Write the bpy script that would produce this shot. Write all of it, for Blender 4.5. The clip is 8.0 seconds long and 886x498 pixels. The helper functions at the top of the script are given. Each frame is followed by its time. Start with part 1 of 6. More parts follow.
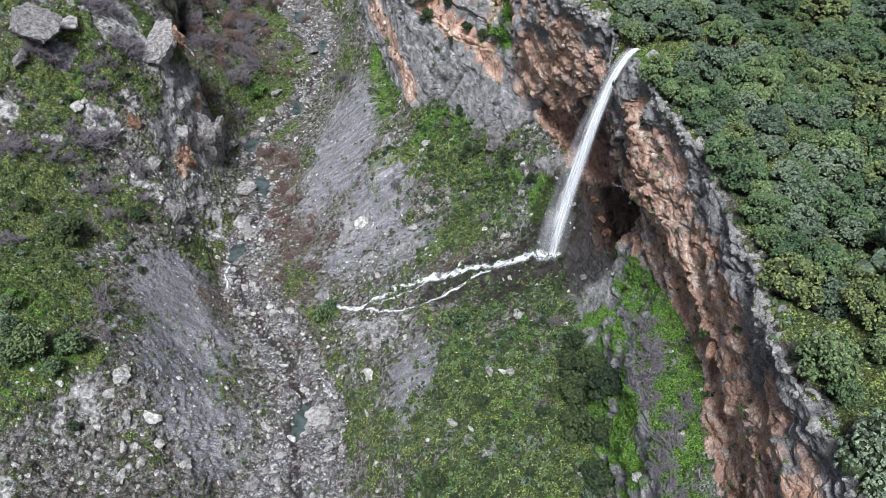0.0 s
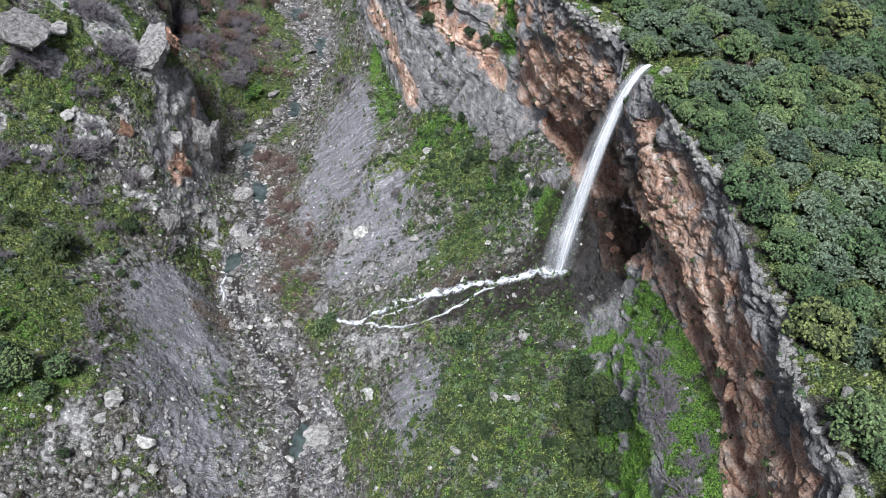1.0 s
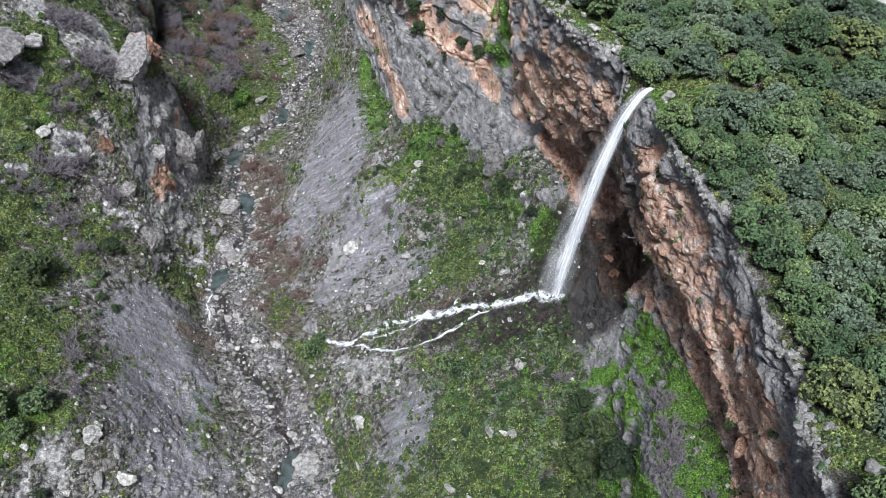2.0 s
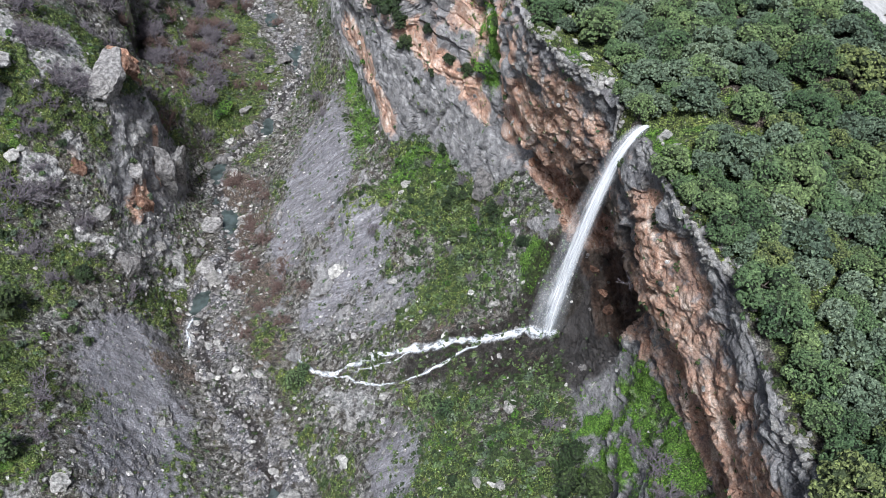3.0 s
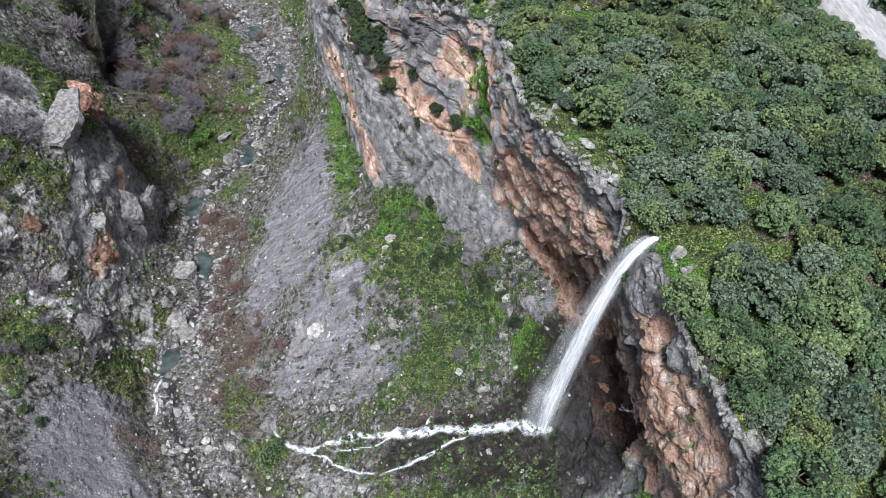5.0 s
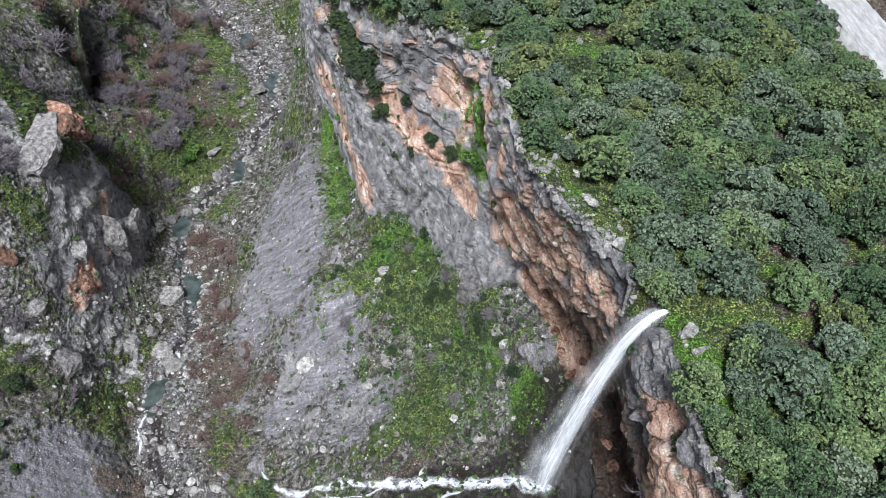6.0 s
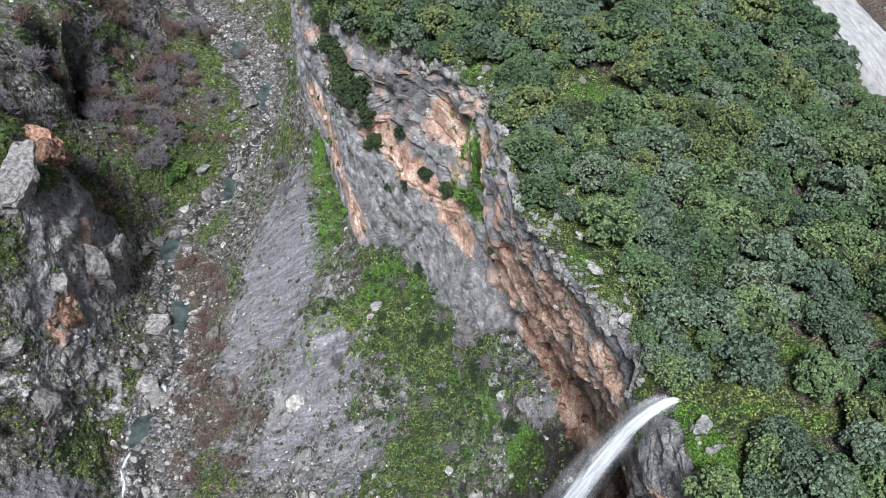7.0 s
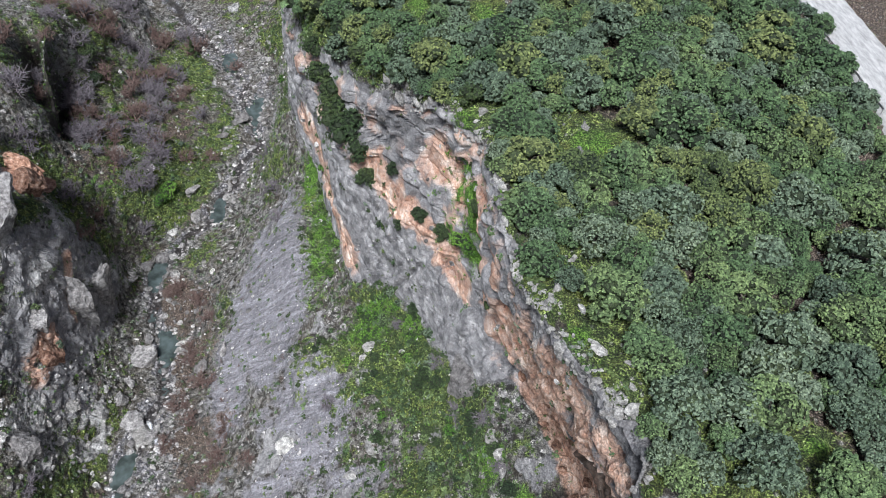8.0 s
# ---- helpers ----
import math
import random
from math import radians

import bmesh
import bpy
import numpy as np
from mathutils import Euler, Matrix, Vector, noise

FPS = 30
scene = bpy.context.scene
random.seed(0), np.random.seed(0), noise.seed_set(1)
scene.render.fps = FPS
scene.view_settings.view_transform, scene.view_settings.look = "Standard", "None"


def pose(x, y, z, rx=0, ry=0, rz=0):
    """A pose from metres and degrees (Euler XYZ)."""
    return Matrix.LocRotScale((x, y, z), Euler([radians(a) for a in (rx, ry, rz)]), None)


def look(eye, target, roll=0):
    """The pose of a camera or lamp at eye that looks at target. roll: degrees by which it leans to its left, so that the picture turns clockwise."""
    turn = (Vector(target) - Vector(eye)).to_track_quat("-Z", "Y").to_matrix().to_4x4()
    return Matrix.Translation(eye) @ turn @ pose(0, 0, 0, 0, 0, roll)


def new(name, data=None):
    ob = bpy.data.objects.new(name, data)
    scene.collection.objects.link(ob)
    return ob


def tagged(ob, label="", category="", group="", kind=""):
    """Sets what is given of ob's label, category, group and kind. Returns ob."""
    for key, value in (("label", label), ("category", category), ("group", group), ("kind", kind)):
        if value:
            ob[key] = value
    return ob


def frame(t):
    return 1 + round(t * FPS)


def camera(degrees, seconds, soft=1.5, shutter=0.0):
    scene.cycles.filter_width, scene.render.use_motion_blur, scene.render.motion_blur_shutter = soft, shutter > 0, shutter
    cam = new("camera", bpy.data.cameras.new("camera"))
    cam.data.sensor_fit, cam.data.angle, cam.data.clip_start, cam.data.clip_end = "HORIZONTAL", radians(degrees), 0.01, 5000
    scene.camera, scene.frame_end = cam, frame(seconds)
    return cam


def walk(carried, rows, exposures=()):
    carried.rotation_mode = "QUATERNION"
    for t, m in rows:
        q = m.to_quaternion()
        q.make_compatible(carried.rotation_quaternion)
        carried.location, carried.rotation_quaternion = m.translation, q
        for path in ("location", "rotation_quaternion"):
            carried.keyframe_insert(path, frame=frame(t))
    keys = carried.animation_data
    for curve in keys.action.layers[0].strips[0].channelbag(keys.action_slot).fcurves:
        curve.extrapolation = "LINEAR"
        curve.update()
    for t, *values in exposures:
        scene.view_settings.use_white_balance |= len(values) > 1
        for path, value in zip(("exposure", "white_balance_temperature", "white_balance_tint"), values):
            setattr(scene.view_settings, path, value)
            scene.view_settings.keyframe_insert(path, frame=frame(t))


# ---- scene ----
cam = camera(57.3, 8.0, soft=0.4)
METRES, EYE, TILT, LEAN, TURN = 72.0, 135.0, -46.4, 0.0, 0.0
ROWS = [
    (0.0, 0.0, 0.0, 0.0, 0.0, 0.0, 0.0),
    (0.5, -0.0036, 0.0305, 0.0329, -0.01, -0.46, 0.0),
    (1.0, -0.0066, 0.0621, 0.0662, -0.04, -0.87, 0.03),
    (1.5, -0.0068, 0.0967, 0.1019, -0.24, -1.28, 0.23),
    (3.0, 0.0247, 0.2246, 0.2332, -0.62, -2.49, 0.67),
    (3.5, 0.0362, 0.2709, 0.2818, -0.6, -2.9, 0.67),
    (4.0, 0.0459, 0.3171, 0.3307, -0.57, -3.3, 0.65),
    (4.5, 0.0546, 0.3631, 0.3799, -0.53, -3.7, 0.62),
    (6.0, 0.0765, 0.5021, 0.5274, -0.47, -4.97, 0.54),
    (6.5, 0.0828, 0.5487, 0.5762, -0.45, -5.4, 0.52),
    (7.0, 0.0889, 0.5953, 0.6251, -0.45, -5.82, 0.51),
    (7.5, 0.0953, 0.6422, 0.6738, -0.43, -6.19, 0.47),
    (8.0, 0.1007, 0.6844, 0.7187, -0.42, -6.48, 0.45),
]
walk(cam, [(t, pose(0, 0, EYE, TILT, LEAN, TURN) @ pose(METRES * x, METRES * y, METRES * z, 90 + pitch, roll, yaw)) for t, x, y, z, yaw, pitch, roll in ROWS])

# ---- light ----
SUN_DIR = Vector((-0.06, -0.44, 0.89)).normalized()
world = bpy.data.worlds.new("sky")
scene.world = world
world.use_nodes = True
wn = world.node_tree.nodes
wl = world.node_tree.links
sky = wn.new("ShaderNodeTexSky")
sky.sky_type = "NISHITA"
sky.sun_disc = False
sky.sun_elevation = math.asin(SUN_DIR.z)
sky.sun_rotation = math.atan2(SUN_DIR.x, SUN_DIR.y)
sky.air_density, sky.dust_density, sky.ozone_density = 1.0, 4.0, 1.0
wl.new(sky.outputs["Color"], wn["Background"].inputs["Color"])
wn["Background"].inputs["Strength"].default_value = 0.075
sun_data = bpy.data.lights.new("sun", "SUN")
sun_data.energy, sun_data.angle, sun_data.color = 4.3, radians(14), (0.91, 0.955, 1.0)
sun = new("sun", sun_data)
sun.matrix_world = look(SUN_DIR * 300, (0, 0, 0))
scene.view_settings.exposure = 0.35


# ---- numeric noise ----
def hash3(ix, iy, iz, seed):
    h = (ix * 374761393 + iy * 668265263 + iz * 2147483647 + seed * 974634777) & 0xFFFFFFFF
    h = ((h ^ (h >> 13)) * 1274126177) & 0xFFFFFFFF
    h = ((h ^ (h >> 16)) * 2246822519) & 0xFFFFFFFF
    return ((h ^ (h >> 15)) & 0xFFFFFF) / float(0xFFFFFF)


def vnoise(p, seed=0):
    """Smooth value noise, -1 to 1."""
    f = np.floor(p)
    i = f.astype(np.int64)
    t = p - f
    t = t * t * t * (t * (t * 6 - 15) + 10)
    out = 0
    for dx in (0, 1):
        for dy in (0, 1):
            for dz in (0, 1):
                w = (t[:, 0] if dx else 1 - t[:, 0]) * (t[:, 1] if dy else 1 - t[:, 1]) * (t[:, 2] if dz else 1 - t[:, 2])
                out = out + w * hash3(i[:, 0] + dx, i[:, 1] + dy, i[:, 2] + dz, seed)
    return out * 2 - 1


def fbm(p, octaves=4, seed=0, gain=0.5):
    out, amp = 0, 1.0
    for k in range(octaves):
        out = out + amp * vnoise(p * 2.03 ** k, seed + k)
        amp *= gain
    return out


def cells(p, seed=0):
    """Distance to the nearest cell centre, the gap to the next one, and a number for each cell."""
    i = np.floor(p).astype(np.int64)
    n = len(p)
    d1, d2, cid = np.full(n, 9.0), np.full(n, 9.0), np.zeros(n)
    for dx in (-1, 0, 1):
        for dy in (-1, 0, 1):
            for dz in (-1, 0, 1):
                a, b, c = i[:, 0] + dx, i[:, 1] + dy, i[:, 2] + dz
                q = np.stack([a + hash3(a, b, c, seed), b + hash3(a, b, c, seed + 1), c + hash3(a, b, c, seed + 2)], 1)
                d = np.sqrt(((q - p) ** 2).sum(1))
                near = d < d1
                d2 = np.where(near, d1, np.minimum(d2, d))
                cid = np.where(near, hash3(a, b, c, seed + 3), cid)
                d1 = np.where(near, d, d1)
    return d1, d2 - d1, cid


def step(a, b, x):
    t = np.clip((x - a) / (b - a), 0, 1)
    return t * t * (3 - 2 * t)


# ---- the gorge: its break lines, each as stations (y, x, z) down the valley ----
LINES = dict(
    left_top=[(0, -100, 60), (60, -88, 47), (75, -82, 45), (100, -84, 39), (120, -85, 46), (140, -86, 57), (160, -86, 60), (185, -85, 45), (205, -86, 33), (230, -92, 26), (260, -105, 22), (320, -125, 25)],
    left_slope=[(30, -63, 34), (60, -61, 31), (73, -62, 34), (88, -60, 29), (104, -64, 26), (118, -66, 28.7), (132, -66.5, 36), (150, -66, 42.5), (160, -66, 39), (167, -66.5, 34), (173, -69, 25), (180, -70.5, 22), (192, -72, 25), (206, -73.5, 31), (216, -77, 26), (244, -78, 9), (300, -100, 4)],
    left_brow=[(40, -49, 25), (63, -48, 23), (75, -50, 27), (92, -53, 21), (101, -57, 22), (113, -60, 23), (123, -57.5, 20.5), (135, -60.5, 29), (142, -59.5, 26), (150, -60, 35), (157, -58, 28), (164, -60.5, 27), (169, -64, 20), (174, -65.5, 14), (180, -66.5, 15.5), (190, -70, 17), (200, -76, 19), (208, -76.5, 19), (216, -72, 12), (244, -70, 1), (300, -94, -4)],
    left_foot=[(40, -42, 22), (63, -42.5, 19.3), (76, -39.5, 14.5), (91, -45.5, 13.5), (108, -48.8, 11.4), (120, -51.5, 7), (127, -54, 8.5), (138, -52, 6.8), (145, -54.5, 7), (157, -55, 3), (165, -57, 4.5), (173, -60, 6.6), (180, -59.4, 7), (192, -56, 3.5), (208, -56.5, 1), (244, -66, -4), (300, -90, -7)],
    bank_left=[(30, -36, 12), (63, -34, 9.6), (80, -30, 7.5), (92, -34.5, 6.4), (105, -42, 5.3), (118, -48, 3.7), (128, -48.5, 2.9), (138, -47.5, 2), (150, -48.5, -0.2), (169, -54.5, -2.6), (188, -47.5, -4), (205, -40, -4.7), (213, -39.5, -5), (233, -48, -6), (246, -56, -6.7), (267, -72, -7.4), (320, -95, -10)],
    bank_right=[(30, -15, 12), (63, -17, 9.7), (80, -18.5, 7.8), (92, -24, 6.6), (103, -31, 5.6), (118, -39, 3.9), (134, -40, 2.7), (150, -41.2, -0.2), (174, -47, -3), (188, -38.6, -4), (204, -35.5, -4.6), (213, -33, -5), (237, -35.5, -6), (260, -57, -7), (320, -78, -10)],
    fan_foot=[(30, -9, 18), (55, -11, 16.5), (79, -14.3, 14.2), (90, -17, 12.5), (99, -17.5, 10.4), (110, -21, 8), (125, -20, 9.6), (135, -22.5, 10.3), (147, -27, 9.6), (160, -29, 8), (174, -33, 3), (190, -33.5, 0), (212, -30.8, 0), (240, -31, 2), (300, -40, 2)],
    fan_top=[(30, -1, 31), (60, -2.3, 28.9), (75, -6, 23.4), (88, -4, 23.5), (103, -2.7, 23.3), (112, -5.5, 18.2), (119, -4.5, 18), (130, -9, 20.8), (145, -14, 19.3), (152, -14, 19.8), (163, -19, 18.5), (176, -18.6, 17), (190, -23.5, 18), (212, -27.5, 8), (240, -28.5, 10), (300, -33, 12)],
    slope_top=[(30, 9, 39), (57, 8.5, 37.5), (70, 9.3, 36.9), (81, 11, 34.6), (90, 11, 31.8), (100, 11, 32), (107, 10.5, 31.6), (121, 9, 30.8), (130, 4, 29.2), (138, -1, 26.5), (145, -7, 23.3), (150, -10.8, 21.5), (161, -11.6, 19.9), (176, -16.3, 19), (190, -21.5, 21), (212, -25.3, 15), (300, -29, 18)],
    wall_foot=[(30, 21, 46), (54, 20, 44), (63, 19.5, 43), (75, 20, 41), (84, 20, 40.4), (90, 19.5, 36.6), (97, 18.5, 37.4), (103, 17, 39), (109, 15.5, 41.4), (115, 14.5, 41.6), (121, 12.5, 38.5), (126, 9.5, 35.5), (135, 5, 32), (143, -1, 30.5), (148, -6, 26), (155, -9.5, 24), (161, -11, 21.5), (176, -15.6, 21), (190, -21, 26), (212, -24.6, 22), (300, -28, 24)],
    ledge_lip=[(30, 21.5, 61), (42, 22, 59.3), (54, 22.3, 58.6), (63, 24, 54), (70, 24.5, 50), (76, 25, 46), (84, 24.5, 43.5), (92, 25, 38.5), (100, 24, 42), (105, 22, 44), (110, 21, 44.5), (116, 18, 45), (121, 15, 43.5), (126, 11, 41), (135, 6.4, 36.5), (144, 0, 36), (149, -4.5, 32), (155, -8.3, 34), (163, -11, 30), (176, -15, 27), (190, -20.3, 31), (212, -24.2, 28), (300, -27.5, 30)],
    cliff_foot=[(30, 26, 64), (44, 26.6, 62.5), (52, 28.7, 61.5), (59, 28.7, 59.7), (66, 28, 57.8), (74, 27, 54.5), (82, 27, 50.3), (90, 31, 40.8), (97, 31, 41.8), (103, 28.5, 43.5), (110, 25.4, 44.2), (116, 21.8, 44.8), (122, 16.2, 45.3), (127, 13.7, 47), (134, 9.5, 43), (144, 1.5, 44), (150, -2.5, 42), (155, -7.4, 42), (163, -10.3, 38), (176, -14.3, 35), (190, -20, 35), (212, -24, 32), (300, -27.2, 33)],
    recess=[(30, 27.5, 66), (44, 28.5, 64.5), (54, 30.6, 63), (62, 30.2, 62.3), (68, 29, 61), (78, 27.6, 58), (85, 29, 53), (90, 33, 49), (94, 35, 48.5), (98, 34.5, 48.5), (103, 32, 48), (110, 28.8, 47), (116, 25, 46.8), (122, 18.8, 47.2), (128, 14.6, 49), (134, 11.2, 48), (144, 4, 49), (150, -0.5, 47.5), (156, -6.8, 45), (163, -9.7, 42), (176, -14.2, 37), (190, -20, 36.5), (300, -27.1, 34)],
    cliff_mid=[(30, 26.6, 70), (36, 27, 71.5), (45, 28.2, 69), (54, 27.8, 67), (62, 27.6, 66.5), (68, 26.6, 66.5), (78, 25, 65.5), (86, 24.4, 62.5), (94, 23.4, 62), (100, 22.2, 60), (105, 22, 54.5), (112, 19.8, 51.8), (118, 17, 50.2), (124, 14.4, 50.5), (129, 14.4, 51.5), (134, 11.6, 52.5), (145, 6, 53), (152, 1, 53), (156, -6, 48), (163, -8.8, 46), (171, -13, 41), (190, -20, 38), (300, -27, 35)],
    cliff_brow=[(30, 27.5, 79), (50, 28, 75.5), (62, 28.4, 74), (72, 26.8, 73), (82, 24.6, 73), (92, 23.2, 70), (97, 22.4, 70.5), (103, 20, 71), (110, 16.5, 70), (118, 14, 69), (126, 13, 67), (134, 12, 65), (140, 11, 62), (147, 6.3, 60), (152, 1.5, 58), (160, -5, 54), (168, -9.8, 50), (180, -16, 44), (193, -20.2, 41), (300, -26.7, 37)],
    rim=[(20, 29, 82.5), (35, 27.8, 81.8), (40, 27.2, 81), (50, 29, 79.2), (57, 28.4, 78), (70, 28, 77.7), (78, 25.5, 78), (84, 24.8, 77.3), (88.5, 24.6, 76.9), (91.8, 24.2, 75.5), (95, 22.9, 76.4), (98, 22, 76.2), (102, 20, 76), (107, 17.2, 75.5), (112, 15, 75), (117, 13.8, 74.5), (125, 13.2, 73.3), (133, 12.4, 71), (138, 12, 68.5), (141, 9.5, 66.8), (146, 7.2, 65), (152, 2, 60.5), (160, -4.3, 56.5), (168, -9.2, 54), (180, -15.4, 48.5), (193, -19.5, 44), (215, -24, 38), (300, -26, 40)],
)
Y_FINE0, Y_FINE1 = 14.0, 272.0


def pchip_tangents(h, d):
    """Monotone tangents for knots spaced h apart with slopes d (both ... x K-1)."""
    m = np.zeros(d.shape[:-1] + (d.shape[-1] + 1,))
    w1, w2 = 2 * h[..., 1:] + h[..., :-1], h[..., 1:] + 2 * h[..., :-1]
    same = d[..., 1:] * d[..., :-1] > 0
    a, b = np.where(same, d[..., :-1], 1.0), np.where(same, d[..., 1:], 1.0)
    m[..., 1:-1] = np.where(same, (w1 + w2) / (w1 / a + w2 / b), 0.0)
    m[..., 0], m[..., -1] = d[..., 0], d[..., -1]
    return m


def hermite(x0, x1, m0, m1, h, s):
    return (2 * s ** 3 - 3 * s ** 2 + 1) * x0 + (s ** 3 - 2 * s ** 2 + s) * h * m0 + (3 * s ** 2 - 2 * s ** 3) * x1 + (s ** 3 - s ** 2) * h * m1


def pchip(t, v, at):
    t, v = np.asarray(t, float), np.asarray(v, float)
    h = np.diff(t)
    m = pchip_tangents(h, np.diff(v) / h)
    at = np.clip(at, t[0], t[-1])
    k = np.clip(np.searchsorted(t, at, side="right") - 1, 0, len(h) - 1)
    return hermite(v[k], v[k + 1], m[k], m[k + 1], h[k], (at - t[k]) / h[k])


def plateau_z(x, y):
    """Ground of the wooded table behind the rim."""
    base = np.interp(y, [0, 34, 62, 75, 90, 105, 125, 145, 165, 200, 300], [84, 81.5, 78.8, 77.2, 76.2, 75, 73, 70.5, 66.5, 60, 52])
    return base - 0.05 * np.maximum(x - 45, 0)


ys = np.concatenate([[-1500, -700, -300, -120, -60, -30, -10, 3], np.arange(Y_FINE0, 150, 0.36), np.arange(150, Y_FINE1, 0.46), [280, 295, 315, 350, 420, 600, 1000, 2000]])
ctrl = []
for line in LINES.values():
    a = np.array(line, float)
    ctrl.append((pchip(a[:, 0], a[:, 1], ys), pchip(a[:, 0], a[:, 2], ys)))
lt, rim_line = ctrl[0], ctrl[-1]
ctrl = [(lt[0] - 1600, lt[1] + 330), (lt[0] - 160, lt[1] + 75), (lt[0] - 35, lt[1] + 19)] + ctrl
for off, blend in ((5, 0.6), (16, 1.0), (45, 1.0), (110, 1.0)):
    px = rim_line[0] + off
    ctrl.append((px, rim_line[1] * (1 - blend) + plateau_z(px, ys) * blend))
ctrl.append((rim_line[0] + 1800, rim_line[1] * 0 + 50.0))
CX = np.stack([c[0] for c in ctrl], 1)
CZ = np.stack([c[1] for c in ctrl], 1)
SEG = [6, 8, 16, 32, 34, 58, 22, 36, 32, 42, 34, 32, 42, 24, 20, 28, 54, 24, 16, 14, 20, 14, 5]
NAMES = ["far_left", "left_high", "left_up"] + list(LINES) + ["table_edge", "table", "table_mid", "table_far", "far_right"]
assert len(SEG) == CX.shape[1] - 1
KH = np.sqrt(np.diff(CX, axis=1) ** 2 + np.diff(CZ, axis=1) ** 2) + 1e-3
MX, MZ = pchip_tangents(KH, np.diff(CX, axis=1) / KH), pchip_tangents(KH, np.diff(CZ, axis=1) / KH)
gx, gz, gu = [], [], []
for k, n in enumerate(SEG):
    s = np.arange(n)[None, :] / n
    gx.append(hermite(CX[:, k:k + 1], CX[:, k + 1:k + 2], MX[:, k:k + 1], MX[:, k + 1:k + 2], KH[:, k:k + 1], s))
    gz.append(hermite(CZ[:, k:k + 1], CZ[:, k + 1:k + 2], MZ[:, k:k + 1], MZ[:, k + 1:k + 2], KH[:, k:k + 1], s))
    gu.append(k + s[0])
gx.append(CX[:, -1:]), gz.append(CZ[:, -1:]), gu.append(np.array([len(SEG)]))
GX, GZ, GU = np.concatenate(gx, 1), np.concatenate(gz, 1), np.concatenate(gu)
ROWN, COLN = GX.shape
G = np.stack([GX, np.repeat(ys[:, None], COLN, 1), GZ], 2)
U = np.repeat(GU[None, :], ROWN, 0)
COL = {name: i for i, name in enumerate(NAMES)}


def normals(g):
    du = np.gradient(g, axis=1)
    dv = np.gradient(g, axis=0)
    n = np.cross(du, dv)
    return n / (np.linalg.norm(n, axis=2, keepdims=True) + 1e-9)


def blob(x, y, spots):
    """Soft patches in plan: (x, y, reach across, reach along)."""
    out = 0
    for bx, by, rx, ry in spots:
        out = np.maximum(out, np.exp(-(((x - bx) / rx) ** 2 + ((y - by) / ry) ** 2)))
    return out


def along(points, reach):
    """Soft belts about lines through places: 1 on the line, fading over the reach."""
    out = 0
    pts = np.array(points, float)
    for a, b in zip(pts[:-1], pts[1:]):
        d = b - a
        t = np.clip((flat - a) @ d / (d @ d), 0, 1)
        out = np.maximum(out, np.exp(-((flat - a - t[:, None] * d) ** 2).sum(1) / reach ** 2))
    return out


flat = G.reshape(-1, 3)
X, Y, Z, UU = flat[:, 0], flat[:, 1], flat[:, 2], U.reshape(-1)
N0 = normals(G).reshape(-1, 3)
steep = 1 - np.abs(N0[:, 2])
big = fbm(flat * 0.09, 3, 11)
mid = fbm(flat * 0.35, 3, 21)
fine = fbm(flat * 1.3, 3, 31)
near = (Y > 5) & (Y < 300)
soft_foot = step(92, 97, Y) * step(124, 118, Y)
right_wall = step(COL["wall_foot"] - 0.3, COL["wall_foot"] + 0.4, UU - 0.9 * soft_foot + 0.14 * mid + 0.2 * big) * (1 - step(COL["rim"] + 0.02, COL["rim"] + 0.3, UU + 0.3 * mid))
ledge = 1.25 * step(COL["ledge_lip"] - 0.05, COL["ledge_lip"] + 0.15, UU) * (1 - step(COL["cliff_foot"] - 0.15, COL["cliff_foot"] + 0.05, UU)) * step(84, 70, Y) + blob(X, Y, [(11, 133.5, 2.4, 3.5), (12, 142, 3, 6)]) * step(COL["cliff_foot"], COL["cliff_mid"], UU) * (UU < COL["cliff_brow"])
left_wall = step(COL["left_brow"] - 0.35, COL["left_brow"] + 0.05, UU) * (1 - step(COL["left_foot"] - 0.1, COL["left_foot"] + 0.25, UU)) * np.clip(0.04 + blob(X, Y, [(-59, 138, 9, 6), (-58, 152, 9, 9)]), 0, 1)
bed = step(COL["bank_left"] - 0.25, COL["bank_left"] + 0.15, UU) * (1 - step(COL["bank_right"] - 0.1, COL["bank_right"] + 0.3, UU))
ledge = np.clip(ledge, 0, 1)
rock = np.clip(np.maximum(right_wall * (1 - 0.9 * ledge), left_wall * step(-0.4, 0.5, mid + 1.2 * steep)) + 0.5 * step(0.45, 0.8, steep + 0.15 * mid), 0, 1)
outcrop = step(0.36, 0.6, 0.6 * fbm(np.stack([X * 0.16, Y * 0.14, Z * 0.16], 1), 4, 77) + 0.46 * blob(X, Y, [(-50, 66, 14, 14), (-12, 92, 8, 8), (-12, 110, 10, 8), (-56, 124, 5, 8), (-66, 150, 7, 8), (-64, 132, 5, 7), (-18, 127, 6, 5), (-74, 140, 6, 5), (-56, 60, 12, 8), (-62, 125, 4, 3), (-57, 121, 3, 3), (-15, 96, 6, 4), (-22, 94, 4, 4), (-67, 131, 4, 4)]) - 0.6 * (UU > COL["rim"])) * near * (1 - bed) * (1 - 0.9 * blob(X, Y, [(12, 92, 9, 7), (18, 88, 7, 7)]))
outcrop = outcrop * (1 - 0.95 * blob(X, Y, [(-52, 100, 8, 13), (-22, 150, 8, 20), (-4.5, 76, 5, 12), (8, 72, 10, 16)]))
rock = np.maximum(rock, 0.85 * outcrop)
